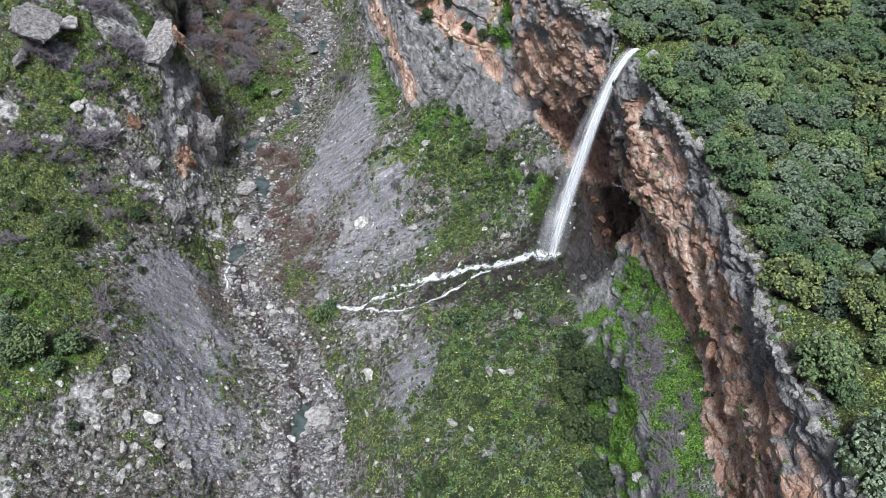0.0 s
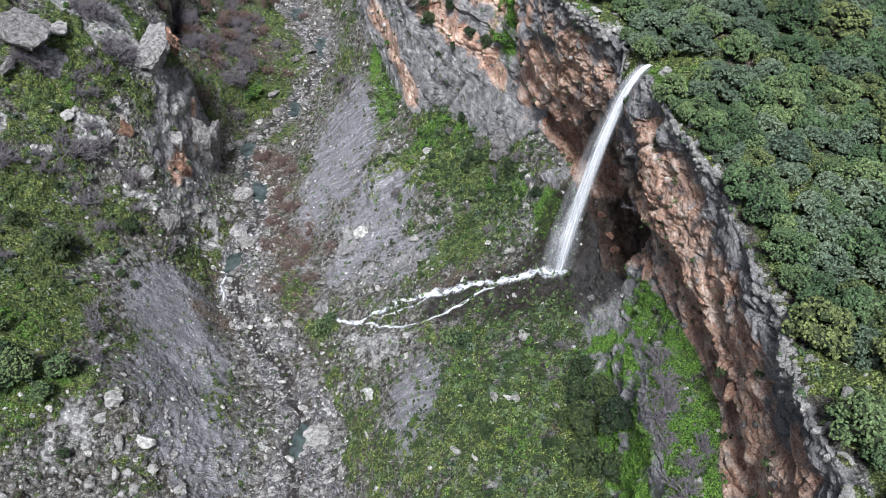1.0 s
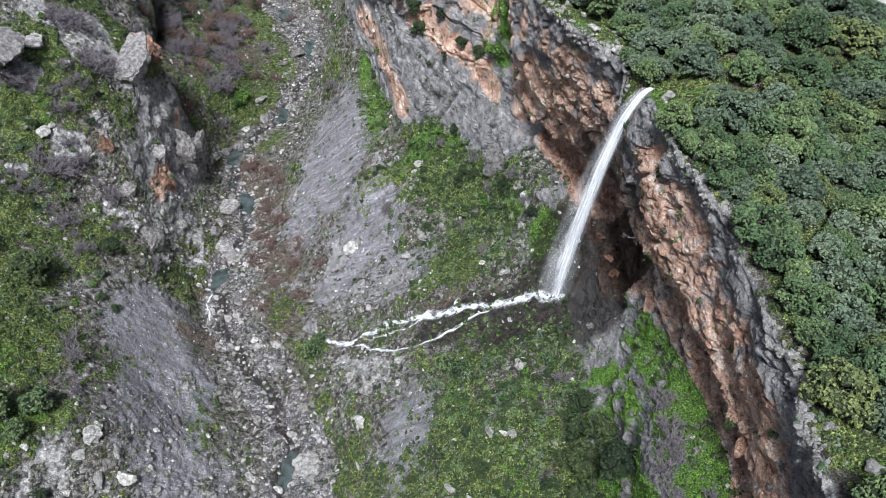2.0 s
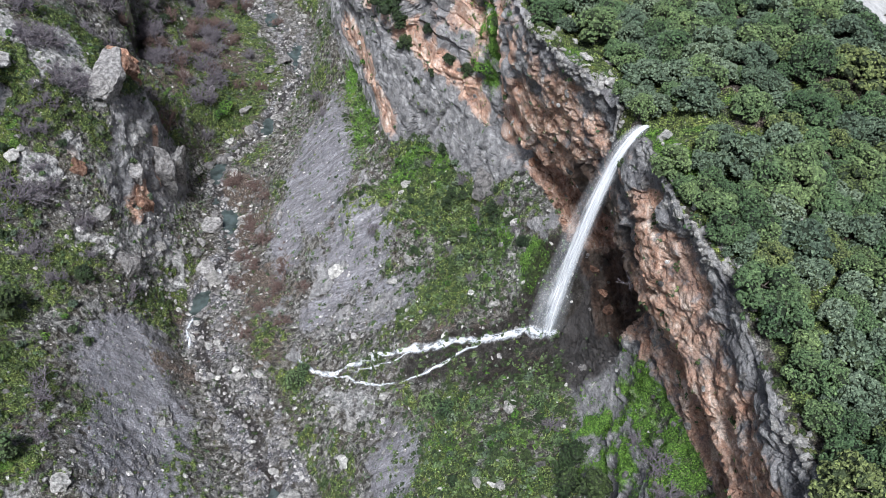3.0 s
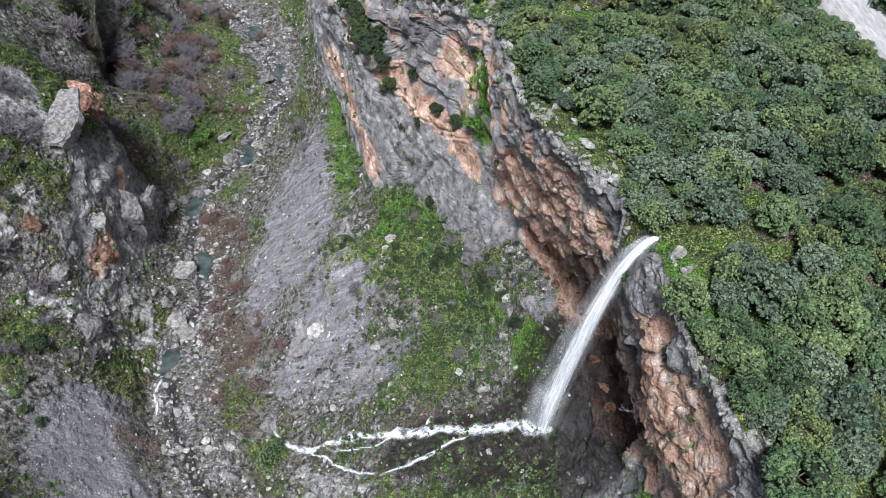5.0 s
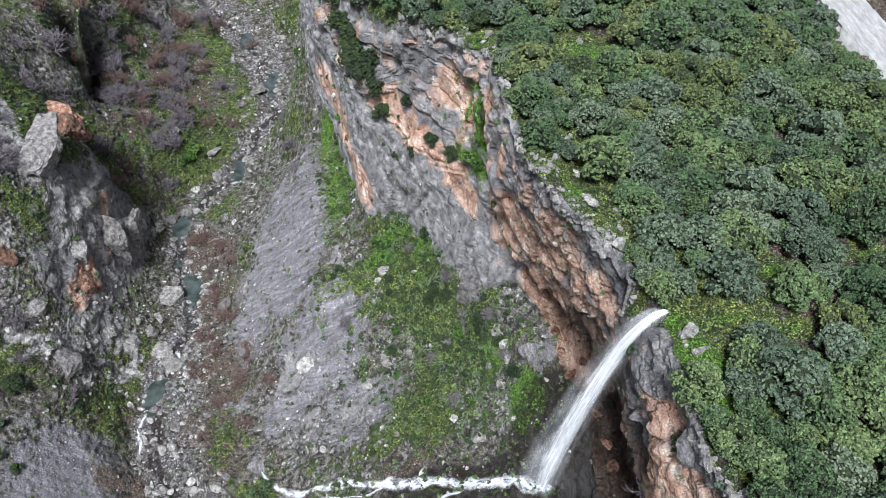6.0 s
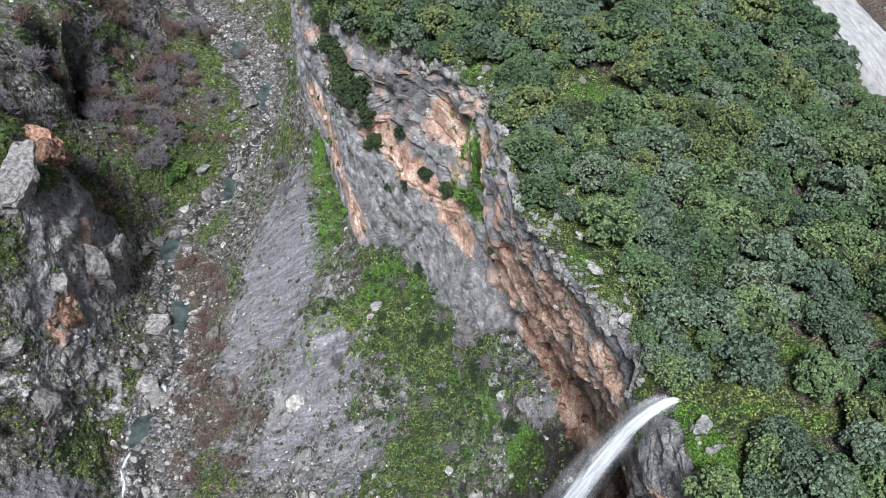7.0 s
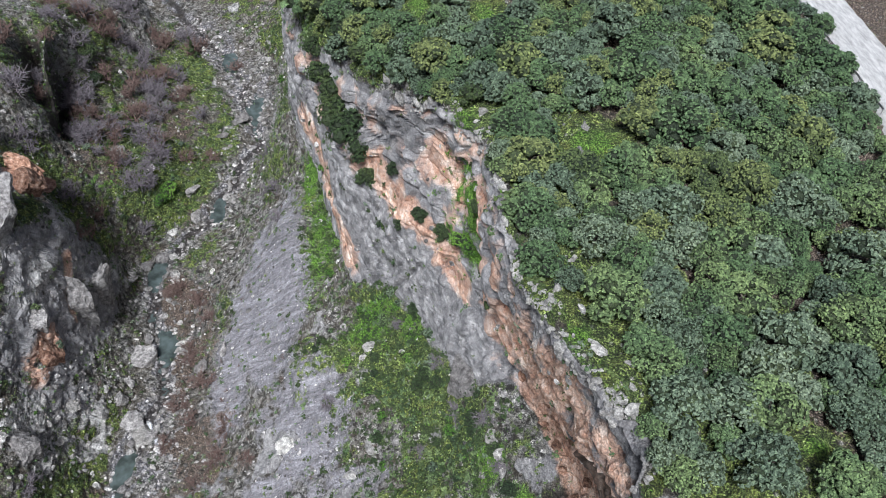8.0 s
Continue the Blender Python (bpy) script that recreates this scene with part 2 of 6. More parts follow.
pale = outcrop * (UU < COL["wall_foot"]) * np.where((X > -36) & (Y > 100), 0.25, 1.0) + np.clip(0.55 + 0.7 * mid, 0, 1) * step(COL["cliff_brow"] + 0.35, COL["cliff_brow"] + 0.75, UU) * (UU < COL["rim"] + 0.35) * step(98, 90, Y)
rock = rock * (1 - 0.95 * np.clip(1.5 * blob(X, Y, [(-3, 139.5, 5, 3.5), (1, 129, 4.5, 5), (9, 113, 5, 6), (-6, 136, 4, 4), (13, 106, 3, 5)]), 0, 1) * (UU < COL["wall_foot"] + 0.15))
rock = np.maximum(rock, np.clip(1.6 * blob(X, Y, [(-63.3, 164.5, 2.6, 4)]), 0, 1))
massive = np.maximum(step(112, 120, Y) * (X > -25), (X < -45) * 0.8)
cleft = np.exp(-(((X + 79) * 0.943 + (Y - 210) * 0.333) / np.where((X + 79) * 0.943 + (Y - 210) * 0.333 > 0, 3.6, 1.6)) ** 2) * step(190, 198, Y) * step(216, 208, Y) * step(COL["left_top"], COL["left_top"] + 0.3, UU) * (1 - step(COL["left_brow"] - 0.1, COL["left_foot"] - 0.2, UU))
lower_wall = right_wall * step(84, 74, Y) * (1 - step(COL["ledge_lip"] - 0.2, COL["ledge_lip"] + 0.1, UU))

# blocks and ribs of the rock, lumps of the slopes
_, g1, id1 = cells(np.stack([X * 0.33 + 0.25 * mid, Y * np.where(Y < 112, 0.14, 0.3) + 0.3 * big + np.where(Y < 112, 7.0, 0.0), Z * 0.26 + 0.25 * big], 1), 5)
_, g2, id2 = cells(np.stack([X * 0.8 + 0.25 * mid, Y * 0.2 + 0.2 * big, Z * 0.6 + 0.25 * mid], 1), 9)
rib = vnoise(np.stack([X * 0.5 + Z * 0.16, Y * 0.07, Z * 0.36 + X * 0.1], 1), 41)
c3, _, id3 = cells(flat * np.array([0.75, 0.6, 0.75]) + 0.25 * fine[:, None], 15)
disp = rock * ((id1 - 0.5) * ((1.15 - 0.45 * step(94, 98, Y) * step(128, 122, Y)) * step(0.0, 0.12, g1) * (1 - massive) + 1.3 * massive * step(0.0, 0.3, g1)) - 0.6 * (1 - 0.4 * massive) * step(0.07, 0.0, g1) + ((id2 - 0.5) * 0.6 * step(0.0, 0.2, g2) - 0.3 * step(0.08, 0.0, g2) + 0.5 * rib) * (1 - 0.88 * massive) + (0.35 * mid + 0.28 * fine) * (1 - 0.8 * massive))
disp = disp + (1 - rock) * (0.26 * (0.6 - c3) + 0.35 * (id3 > 0.8) * step(0.75, 0.2, c3)) * near * (1 - 0.75 * blob(X, Y, [(-22, 155, 9, 22), (-50, 98, 8, 16), (-4.5, 76, 5, 13)]))
disp = disp + (1 - rock) * (0.6 * mid + 0.2 * fine + 0.5 * big) * (1 - 0.85 * blob(X, Y, [(-24, 150, 9, 22), (-51, 98, 9, 17), (-44, 82, 8, 12), (-4.5, 76, 5, 13), (-16, 122, 7, 7)])) * np.where(bed > 0.5, 0.5, 1.0) * near
disp = disp * (1 - 0.9 * blob(X, Y, [(24.3, 92.2, 2.6, 2.8), (21.5, 91.5, 2.5, 2.0)]) * (UU > COL["recess"]))
bluff = step(114, 122, Y) * (X > -30) * rock
bed_h = (Z + 0.16 * X + 0.10 * Y + 0.9 * big + 0.35 * mid) / 1.5
bed_id = hash3(np.floor(bed_h).astype(np.int64), np.floor(bed_h * 0).astype(np.int64), np.floor((X - Y) * 0.12 + 0.6 * mid).astype(np.int64), 71)
bed_in = bed_h - np.floor(bed_h)
tier_h = (Z + 0.05 * Y - 7.3 + 1.2 * big) / 3.9
tier_id = hash3(np.floor(tier_h).astype(np.int64), np.zeros(len(Z), np.int64), np.floor((X - Y) * 0.045 + 0.5 * big).astype(np.int64), 73)
tier_in = tier_h - np.floor(tier_h)
layered = bluff * np.clip(step(37, 44, Z) + along([(-14, 170, 30), (-8, 153, 38), (0, 148, 44)], 6) * 0.7, 0.1, 1) * (1 - 0.7 * blob(X, Y, [(10.5, 133.5, 2.4, 3.5)]))
disp = disp + layered * ((bed_id - 0.45) * 0.14 * step(0.0, 0.22, bed_in) * step(1.0, 0.85, bed_in) - 0.08 * step(0.14, 0.0, bed_in))
tiers = bluff * step(42, 45, Z) * (1 - step(COL["rim"] - 0.25, COL["rim"], UU)) * (1 - 0.8 * blob(X, Y, [(10.5, 134.5, 2.6, 3.5)]))
disp = disp + tiers * ((tier_id - 0.5) * 1.8 * step(0.0, 0.12, tier_in) * step(1.0, 0.8, tier_in) - 0.5 * step(0.12, 0.0, tier_in) + 0.6 * (id1 - 0.5))
disp = disp - 0.9 * along([(7.2, 139, 46.5), (5, 139.6, 41.5), (3.2, 140.4, 38), (0, 142, 31)], 0.4) - 0.7 * along([(-4.5, 148.5, 42), (-1.5, 146.5, 41), (2, 143.5, 46)], 0.4)
gully = vnoise(np.stack([X * 0.07 + 0.2 * big, Y * 0.3 + 0.05 * X + 0.5 * big, Z * 0], 1), 61)
WATER = [(40, -26, 0), (63, -24, 0), (75, -26.5, 0), (82, -26, 0), (92, -30, 0), (104, -38.5, 0), (118, -45, 0), (127, -46.3, 0), (134, -43.5, 0), (142, -43.5, 0), (151, -44.8, 0), (160, -50, 0), (170, -51.2, 0), (180, -46, 0), (187, -42.5, 0), (200, -39, 0), (211, -35.5, 0), (222, -40, 0), (235, -43.5, 0), (247, -52, 0), (265, -66, 0), (300, -84, 0)]
wa = np.array(WATER, float)
water_x = pchip(wa[:, 0], wa[:, 1], Y)
channel = np.exp(-((X - water_x - 0.8 * np.sin(Y * 0.55)) / 1.7) ** 2) * near * bed
pools = blob(X, Y, [(-46.6, 125, 1.9, 3.4), (-45, 151.5, 1.7, 3.4), (-51.5, 171, 1.7, 4), (-41.8, 188, 1.7, 3.4), (-25.5, 78.5, 1.4, 3.6), (-38, 224, 1.9, 5), (-48, 243, 2, 5)])
disp = disp - (0.62 + 0.35 * mid) * channel - 1.6 * pools * bed
scree = np.clip(blob(X, Y, [(-28, 152, 5, 16), (-21, 118, 6, 5), (-22, 150, 9, 16), (-24, 165, 7, 15), (-14, 128, 10, 12), (-8, 114, 9, 7), (-4.5, 76, 4.5, 13), (-52, 102, 8, 14), (-46, 88, 8, 14), (-41, 74, 8, 12), (-30, 140, 5, 14)]) * 1.35 - 0.15 + 0.25 * mid, 0, 1) * (1 - rock)
disp = disp - 0.1 * scree * gully
P = flat + N0 * disp[:, None]
P[:, 2] -= 13 * cleft
# the notch of the lip, cut along the water's thrown curve
s_lip = np.clip((25.7 - P[:, 0]) / 7.5, 0, 1)
lip_z = 76.0 - 40.8 * s_lip ** 2 - 0.35 + 1.1 * np.maximum(np.abs(P[:, 1] - 92.2) - 0.7, 0)
at_lip = (UU > COL["cliff_brow"] - 0.6) & (UU < COL["table"]) & (P[:, 0] < 28.5) & (np.abs(P[:, 1] - 92.2) < 3)
P[:, 2] = np.where(at_lip, np.minimum(P[:, 2], lip_z), P[:, 2])
G = P.reshape(ROWN, COLN, 3)
FN = normals(G)


# ---- what grows and lies where (plan and slope decide, noise frays the edges) ----
patch = 0.9 * big + 0.5 * mid
shoal = bed * (1 - 0.85 * step(128, 142, Y) * (1 - np.exp(-((X - water_x + 1.2 * mid) / 2.6) ** 4)) * (1 - blob(X, Y, [(-42, 228, 8, 14), (-53, 250, 10, 14)])))
ORANGE_BELTS = 0.55 * bluff * step(40, 46, Z) * (0.6 + 0.9 * mid) + 1.25 * along([(-17, 182, 30), (-11.2, 162.5, 31), (-7.8, 151.6, 28)], 4.0) + 1.1 * along([(-2.5, 152, 48), (0.6, 147.9, 46), (5.3, 141, 47), (10.5, 133, 45)], 2.1) + along([(7.2, 145, 57), (9.3, 141.5, 57), (12, 133.5, 60)], 2.8) + 1.2 * along([(-57.6, 142, 18), (-57.2, 134.5, 20)], 3.0) + 1.2 * along([(-65.8, 168, 34), (-62, 164, 30)], 4.0) + 0.9 * along([(-57, 156, 22), (-56.2, 149, 14)], 1.6) + 1.1 * along([(-64.4, 135, 35), (-64, 133.6, 33)], 2.2)
orange = np.clip(right_wall * step(COL["cliff_foot"] - 0.5, COL["cliff_foot"] + 0.1, UU) * (1 - step(COL["cliff_brow"] + 0.05, COL["cliff_brow"] + 0.75, UU + 0.35 * mid + 0.25 * step(96, 84, Y))) * step(140, 124, Y) * (0.65 + 0.6 * patch) + rock * ORANGE_BELTS + 1.2 * blob(X, Y, [(23, 105, 5, 8), (20, 114, 4, 6), (28, 94, 4, 7)]) * step(COL["ledge_lip"] - 0.3, COL["ledge_lip"] + 0.1, UU) * (UU < COL["cliff_mid"]), 0, 1)
orange = orange * (1 - 0.8 * rock * blob(X, Y, [(-1, 144, 5, 6), (6, 136, 4, 5), (11, 126, 4, 8)]) * (UU < COL["cliff_mid"] - 0.1) * (1 - np.clip(ORANGE_BELTS, 0, 1)))
stain = np.clip(rock * (1.1 * along([(4.2, 149.5, 58), (0.6, 153, 57), (2.1, 150.7, 52)], 2.6) + 0.55 * along([(-22, 188, 22), (-18, 184, 34)], 5) + (0.22 + 0.5 * mid) * step(COL["cliff_brow"] + 0.15, COL["cliff_brow"] + 0.6, UU) * (UU < COL["rim"] + 0.3) * step(96, 84, Y) + 0.8 * along([(22.6, 96.5, 74), (22.8, 94, 72), (23.4, 92, 66)], 2.6)), 0, 1)
CLEARINGS = [(24.3, 133.2, 4.6, 4.4), (36, 96.5, 2.0, 1.5), (48.5, 119, 2.2, 1.5), (14, 163, 2.6, 4), (5, 166, 2.4, 4), (19.5, 107.5, 1.3, 1.4), (37, 109, 1.3, 1.4), (10.6, 141, 3, 4), (31, 91, 2.6, 0.9), (35.5, 90, 2.2, 0.8), (46, 99, 2.4, 1.2), (51, 97, 2.6, 1.2), (31.7, 41, 2, 2.4), (26.6, 91, 1.6, 1.6), (27.5, 86.5, 1.5, 1.2), (34, 32, 2.5, 4)]
lush = np.clip(ledge * (0.85 + 0.5 * mid) + blob(X, Y, [(-13.5, 165, 2.6, 15), (-3.5, 139, 4.5, 3), (26, 84, 3, 6), (-2, 141, 4, 2.5), (4, 136.5, 2.5, 3), (17, 103, 2.5, 4), (13, 111, 2, 3), (-17, 178, 1.6, 8)]) * 1.1 * (1 - rock) + 0.62 * blob(X, Y, CLEARINGS) * (UU > COL["rim"]) + 0.55 * (1 - rock) * blob(X, Y, [(-71, 200, 4, 5), (-52, 189, 3, 4), (-62, 184, 3, 3), (-58, 137, 3, 3), (-68, 84, 9, 8), (-60, 74, 7, 7), (-64, 68, 7, 6), (-72, 134, 4, 9), (-68, 160, 3, 5), (14, 74, 4, 6), (-55, 143, 2, 6), (10, 62, 5, 6), (3, 78, 3, 4)]) * (0.8 + 0.6 * fine) + lower_wall * (0.42 + 0.8 * mid), 0, 1)
brown = np.clip(0.5 * (bed - shoal) + blob(X, Y, [(-35, 128, 6, 12), (-38, 150, 5, 10), (-40, 162, 4, 8), (-30, 112, 5, 8), (-58, 205, 12, 22), (13, 87, 7, 5), (8, 99, 6, 4), (-64, 188, 8, 8), (-34, 132, 6, 8), (-44, 162, 4, 6), (-37, 118, 6, 6), (-46, 106, 5, 5), (-54, 216, 10, 10), (-30, 122, 5, 7), (-50, 118, 3, 6), (-58, 168, 3, 6), (3, 100, 9, 3), (16, 88, 4, 3)]) * 0.78 + 0.3 * mid - 0.1, 0, 1) * (1 - rock)
# wet rock by fall and stream, plus shade painted into the overhang and cleft
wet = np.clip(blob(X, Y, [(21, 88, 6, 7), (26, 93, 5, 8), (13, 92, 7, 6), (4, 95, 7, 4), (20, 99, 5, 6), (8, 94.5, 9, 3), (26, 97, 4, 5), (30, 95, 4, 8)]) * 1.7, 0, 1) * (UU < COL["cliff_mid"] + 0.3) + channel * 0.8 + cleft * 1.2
MEADOWS = [(-74, 130, 14, 22), (-66, 116, 9, 10), (-76, 102, 12, 12), (-66, 86, 10, 14), (-62, 74, 9, 9), (-57, 195, 9, 24), (-53, 131, 5, 10), (-52, 119, 5, 6), (-13, 165, 3.4, 18), (4, 127, 9, 11), (-3, 139, 7, 6), (9, 113, 7, 11), (8, 72, 13, 20), (6, 52, 15, 16), (14, 81, 7, 7), (-24, 104, 4, 3), (-2, 87, 7, 6), (-46, 205, 6, 16), (-68, 168, 8, 14), (0, 108, 7, 6), (-58, 225, 12, 20)]
meadow = blob(X, Y, MEADOWS)
grass = np.clip(0.33 + 0.72 * meadow + 0.75 * patch + 0.45 * fine - 0.5 * blob(X, Y, [(-55, 61, 15, 9), (-40, 64, 7, 9), (-62, 127, 4, 5), (-56, 122, 5, 5)]) - 0.75 * scree * (1 - 0.5 * meadow) - 1.2 * shoal - 0.3 * brown - 0.22 * blob(X, Y, [(-56, 60, 18, 14), (-16, 100, 8, 14)]), 0, 1) * (1 - 0.92 * rock) * (1 - shoal)
under_woods = step(COL["rim"] + 0.9, COL["table"], UU)
grass = grass * (1 - 0.75 * np.clip(wet, 0, 1))
grass = np.maximum(grass, step(COL["rim"] + 0.1, COL["rim"] + 0.7, UU + 0.3 * mid)) * (1 - 0.75 * under_woods * (1 - np.clip(1.6 * blob(X, Y, CLEARINGS), 0, 1)))
brown = np.maximum(brown, under_woods * 0.8 * (1 - np.clip(1.6 * blob(X, Y, CLEARINGS), 0, 1)))


# ---- materials ----
def material(name):
    m = bpy.data.materials.new(name)
    m.use_nodes = True
    nt = m.node_tree
    return m, nt, nt.nodes, nt.links, nt.nodes["Principled BSDF"]


def ramp(nt, source, stops):
    r = nt.nodes.new("ShaderNodeValToRGB")
    while len(r.color_ramp.elements) < len(stops):
        r.color_ramp.elements.new(0.5)
    for e, (p, c) in zip(r.color_ramp.elements, stops):
        e.position = p
        e.color = (*c, 1) if len(c) == 3 else c
    nt.links.new(source, r.inputs["Fac"])
    return r.outputs["Color"]


def tex(nt, kind, vector, **inputs):
    n = nt.nodes.new({"noise": "ShaderNodeTexNoise", "voronoi": "ShaderNodeTexVoronoi"}[kind])
    for k, v in inputs.items():
        if k == "feature":
            n.feature = v
        else:
            n.inputs[k].default_value = v
    nt.links.new(vector, n.inputs["Vector"])
    return n


def mixc(nt, fac, a, b, blend="MIX"):
    n = nt.nodes.new("ShaderNodeMix")
    n.data_type, n.blend_type = "RGBA", blend
    for sock, val in ((n.inputs[0], fac), (n.inputs[6], a), (n.inputs[7], b)):
        if isinstance(val, (int, float)):
            sock.default_value = val
        elif isinstance(val, tuple):
            sock.default_value = (*val, 1)
        else:
            nt.links.new(val, sock)
    return n.outputs[2]


def math_node(nt, op, a, b=None, clamp=False):
    n = nt.nodes.new("ShaderNodeMath")
    n.operation, n.use_clamp = op, clamp
    for sock, val in ((n.inputs[0], a), (n.inputs[1], b)):
        if val is None:
            continue
        if isinstance(val, (int, float)):
            sock.default_value = val
        else:
            nt.links.new(val, sock)
    return n.outputs[0]


def scaled(nt, vector, s):
    n = nt.nodes.new("ShaderNodeMapping")
    n.inputs["Scale"].default_value = s
    nt.links.new(vector, n.inputs["Vector"])
    return n.outputs["Vector"]


def frayed(nt, mask, noise_out, amount, lo=0.35, hi=0.65):
    """A mask whose edge follows a noise."""
    shifted = math_node(nt, "MULTIPLY_ADD", noise_out, amount)
    shifted.node.inputs[2].default_value = -amount / 2
    s = math_node(nt, "ADD", mask, shifted)
    r = nt.nodes.new("ShaderNodeMapRange")
    r.interpolation_type = "SMOOTHSTEP"
    r.inputs["From Min"].default_value, r.inputs["From Max"].default_value = lo, hi
    nt.links.new(s, r.inputs["Value"])
    return r.outputs["Result"]


def add_bump(nt, bsdf, height, strength, distance):
    b = nt.nodes.new("ShaderNodeBump")
    b.inputs["Strength"].default_value, b.inputs["Distance"].default_value = strength, distance
    nt.links.new(height, b.inputs["Height"])
    nt.links.new(b.outputs["Normal"], bsdf.inputs["Normal"])


def position(nt):
    return nt.nodes.new("ShaderNodeNewGeometry").outputs["Position"]


def attribute(nt, name):
    a = nt.nodes.new("ShaderNodeAttribute")
    a.attribute_name = name
    s = nt.nodes.new("ShaderNodeSeparateColor")
    nt.links.new(a.outputs["Color"], s.inputs["Color"])
    return s.outputs[0], s.outputs[1], s.outputs[2]


def ground_material():
    m, nt, nodes, links, bsdf = material("gorge_ground")
    p = position(nt)
    rock_m, orange_m, scree_m = attribute(nt, "stone")
    grass_m, lush_m, brown_m = attribute(nt, "plants")
    wet_shade_m, bed_m, massive_m = attribute(nt, "water")
    stain_m, layer_m, pale_m = attribute(nt, "wear")
    n_big = tex(nt, "noise", p, Scale=0.17, Detail=5.0, Roughness=0.6).outputs["Fac"]
    n_mid = tex(nt, "noise", p, Scale=1.1, Detail=6.0, Roughness=0.65).outputs["Fac"]
    n_fine = tex(nt, "noise", p, Scale=5.0, Detail=5.0, Roughness=0.7).outputs["Fac"]
    streak = tex(nt, "noise", scaled(nt, p, (0.75, 0.26, 0.45)), Scale=1.0, Detail=6.0, Roughness=0.7).outputs["Fac"]
    pebble = tex(nt, "voronoi", p, Scale=2.6, Randomness=1.0)
    pebble_small = tex(nt, "voronoi", p, Scale=7.0, Randomness=1.0)
    # grey weathered limestone
    grey = ramp(nt, streak, [(0.34, (0.05, 0.05, 0.054)), (0.42, (0.19, 0.187, 0.198)), (0.54, (0.29, 0.286, 0.298)), (0.67, (0.52, 0.51, 0.51))])
    grey = mixc(nt, ramp(nt, n_fine, [(0.38, (0, 0, 0)), (0.62, (1, 1, 1))]), mixc(nt, 0.35, grey, (0.10, 0.10, 0.11)), grey)
    grey = mixc(nt, ramp(nt, n_big, [(0.35, (0.75, 0.75, 0.75)), (0.55, (0, 0, 0))]), grey, mixc(nt, 0.55, grey, (0.17, 0.162, 0.172)))
    rust = ramp(nt, streak, [(0.35, (0.09, 0.05, 0.04)), (0.42, (0.36, 0.195, 0.135)), (0.52, (0.53, 0.335, 0.25)), (0.63, (0.78, 0.65, 0.57))])
    rust = mixc(nt, ramp(nt, n_mid, [(0.45, (0, 0, 0)), (0.64, (0.7, 0.7, 0.7))]), rust, (0.47, 0.37, 0.32))
    rust = mixc(nt, ramp(nt, n_big, [(0.42, (0.7, 0.7, 0.7)), (0.52, (0, 0, 0))]), rust, mixc(nt, 0.45, rust, (0.27, 0.165, 0.125)))
    stone = mixc(nt, frayed(nt, orange_m, n_mid, 0.9), grey, rust)
    beds = tex(nt, "noise", scaled(nt, p, (0.25, 0.25, 2.6)), Scale=1.0, Detail=5.0, Roughness=0.65).outputs["Fac"]
    stone = mixc(nt, math_node(nt, "MULTIPLY", layer_m, 0.25), stone, mixc(nt, 1.0, stone, ramp(nt, beds, [(0.36, (0.6, 0.6, 0.61)), (0.45, (1.0, 1.0, 1.0)), (0.62, (1.25, 1.24, 1.22))]), "MULTIPLY"))
    stone = mixc(nt, math_node(nt, "MULTIPLY", frayed(nt, stain_m, n_mid, 1.7, 0.4, 0.55), 0.85), stone, ramp(nt, n_fine, [(0.4, (0.035, 0.036, 0.042)), (0.62, (0.13, 0.13, 0.14))]))
    plain = ramp(nt, tex(nt, "noise", p, Scale=0.6, Detail=7.0, Roughness=0.62).outputs["Fac"], [(0.39, (0.07, 0.069, 0.073)), (0.46, (0.19, 0.187, 0.195)), (0.54, (0.25, 0.246, 0.255)), (0.63, (0.40, 0.394, 0.397))])
    stone = mixc(nt, math_node(nt, "MULTIPLY", math_node(nt, "MULTIPLY", massive_m, 0.75), math_node(nt, "SUBTRACT", 1.0, orange_m, clamp=True)), stone, plain)
    stone = mixc(nt, math_node(nt, "MULTIPLY", pale_m, 0.8), stone, ramp(nt, n_mid, [(0.38, (0.09, 0.088, 0.086)), (0.47, (0.29, 0.286, 0.282)), (0.60, (0.55, 0.543, 0.535))]))
    # joints of the rock, warped and of two sizes
    warp = nodes.new("ShaderNodeVectorMath")
    warp.operation = "MULTIPLY_ADD"
    links.new(tex(nt, "noise", p, Scale=0.8, Detail=4.0).outputs["Color"], warp.inputs[0])
    warp.inputs[1].default_value = (1.6, 1.6, 1.6)
    links.new(p, warp.inputs[2])
    joint_a = tex(nt, "voronoi", scaled(nt, warp.outputs["Vector"], (0.5, 0.12, 0.4)), feature="DISTANCE_TO_EDGE", Scale=1.0).outputs["Distance"]
    joint_b = tex(nt, "voronoi", scaled(nt, warp.outputs["Vector"], (1.5, 0.8, 1.2)), feature="DISTANCE_TO_EDGE", Scale=1.0).outputs["Distance"]
    crack = math_node(nt, "MULTIPLY", ramp(nt, joint_a, [(0.0, (0.55, 0.55, 0.55)), (0.03, (1, 1, 1))]), ramp(nt, joint_b, [(0.0, (0.9, 0.9, 0.9)), (0.03, (1, 1, 1))]))
    stone = mixc(nt, crack, mixc(nt, 0.4, stone, (0.03, 0.026, 0.024)), stone)
    # scree of small grey chips
    chip = ramp(nt, pebble_small.outputs["Color"], [(0.0, (0.128, 0.128, 0.145)), (0.5, (0.218, 0.218, 0.242)), (1.0, (0.36, 0.36, 0.39))])
    chip = mixc(nt, ramp(nt, n_mid, [(0.4, (0, 0, 0)), (0.65, (1, 1, 1))]), chip, mixc(nt, 0.5, chip, (0.175, 0.162, 0.188)))
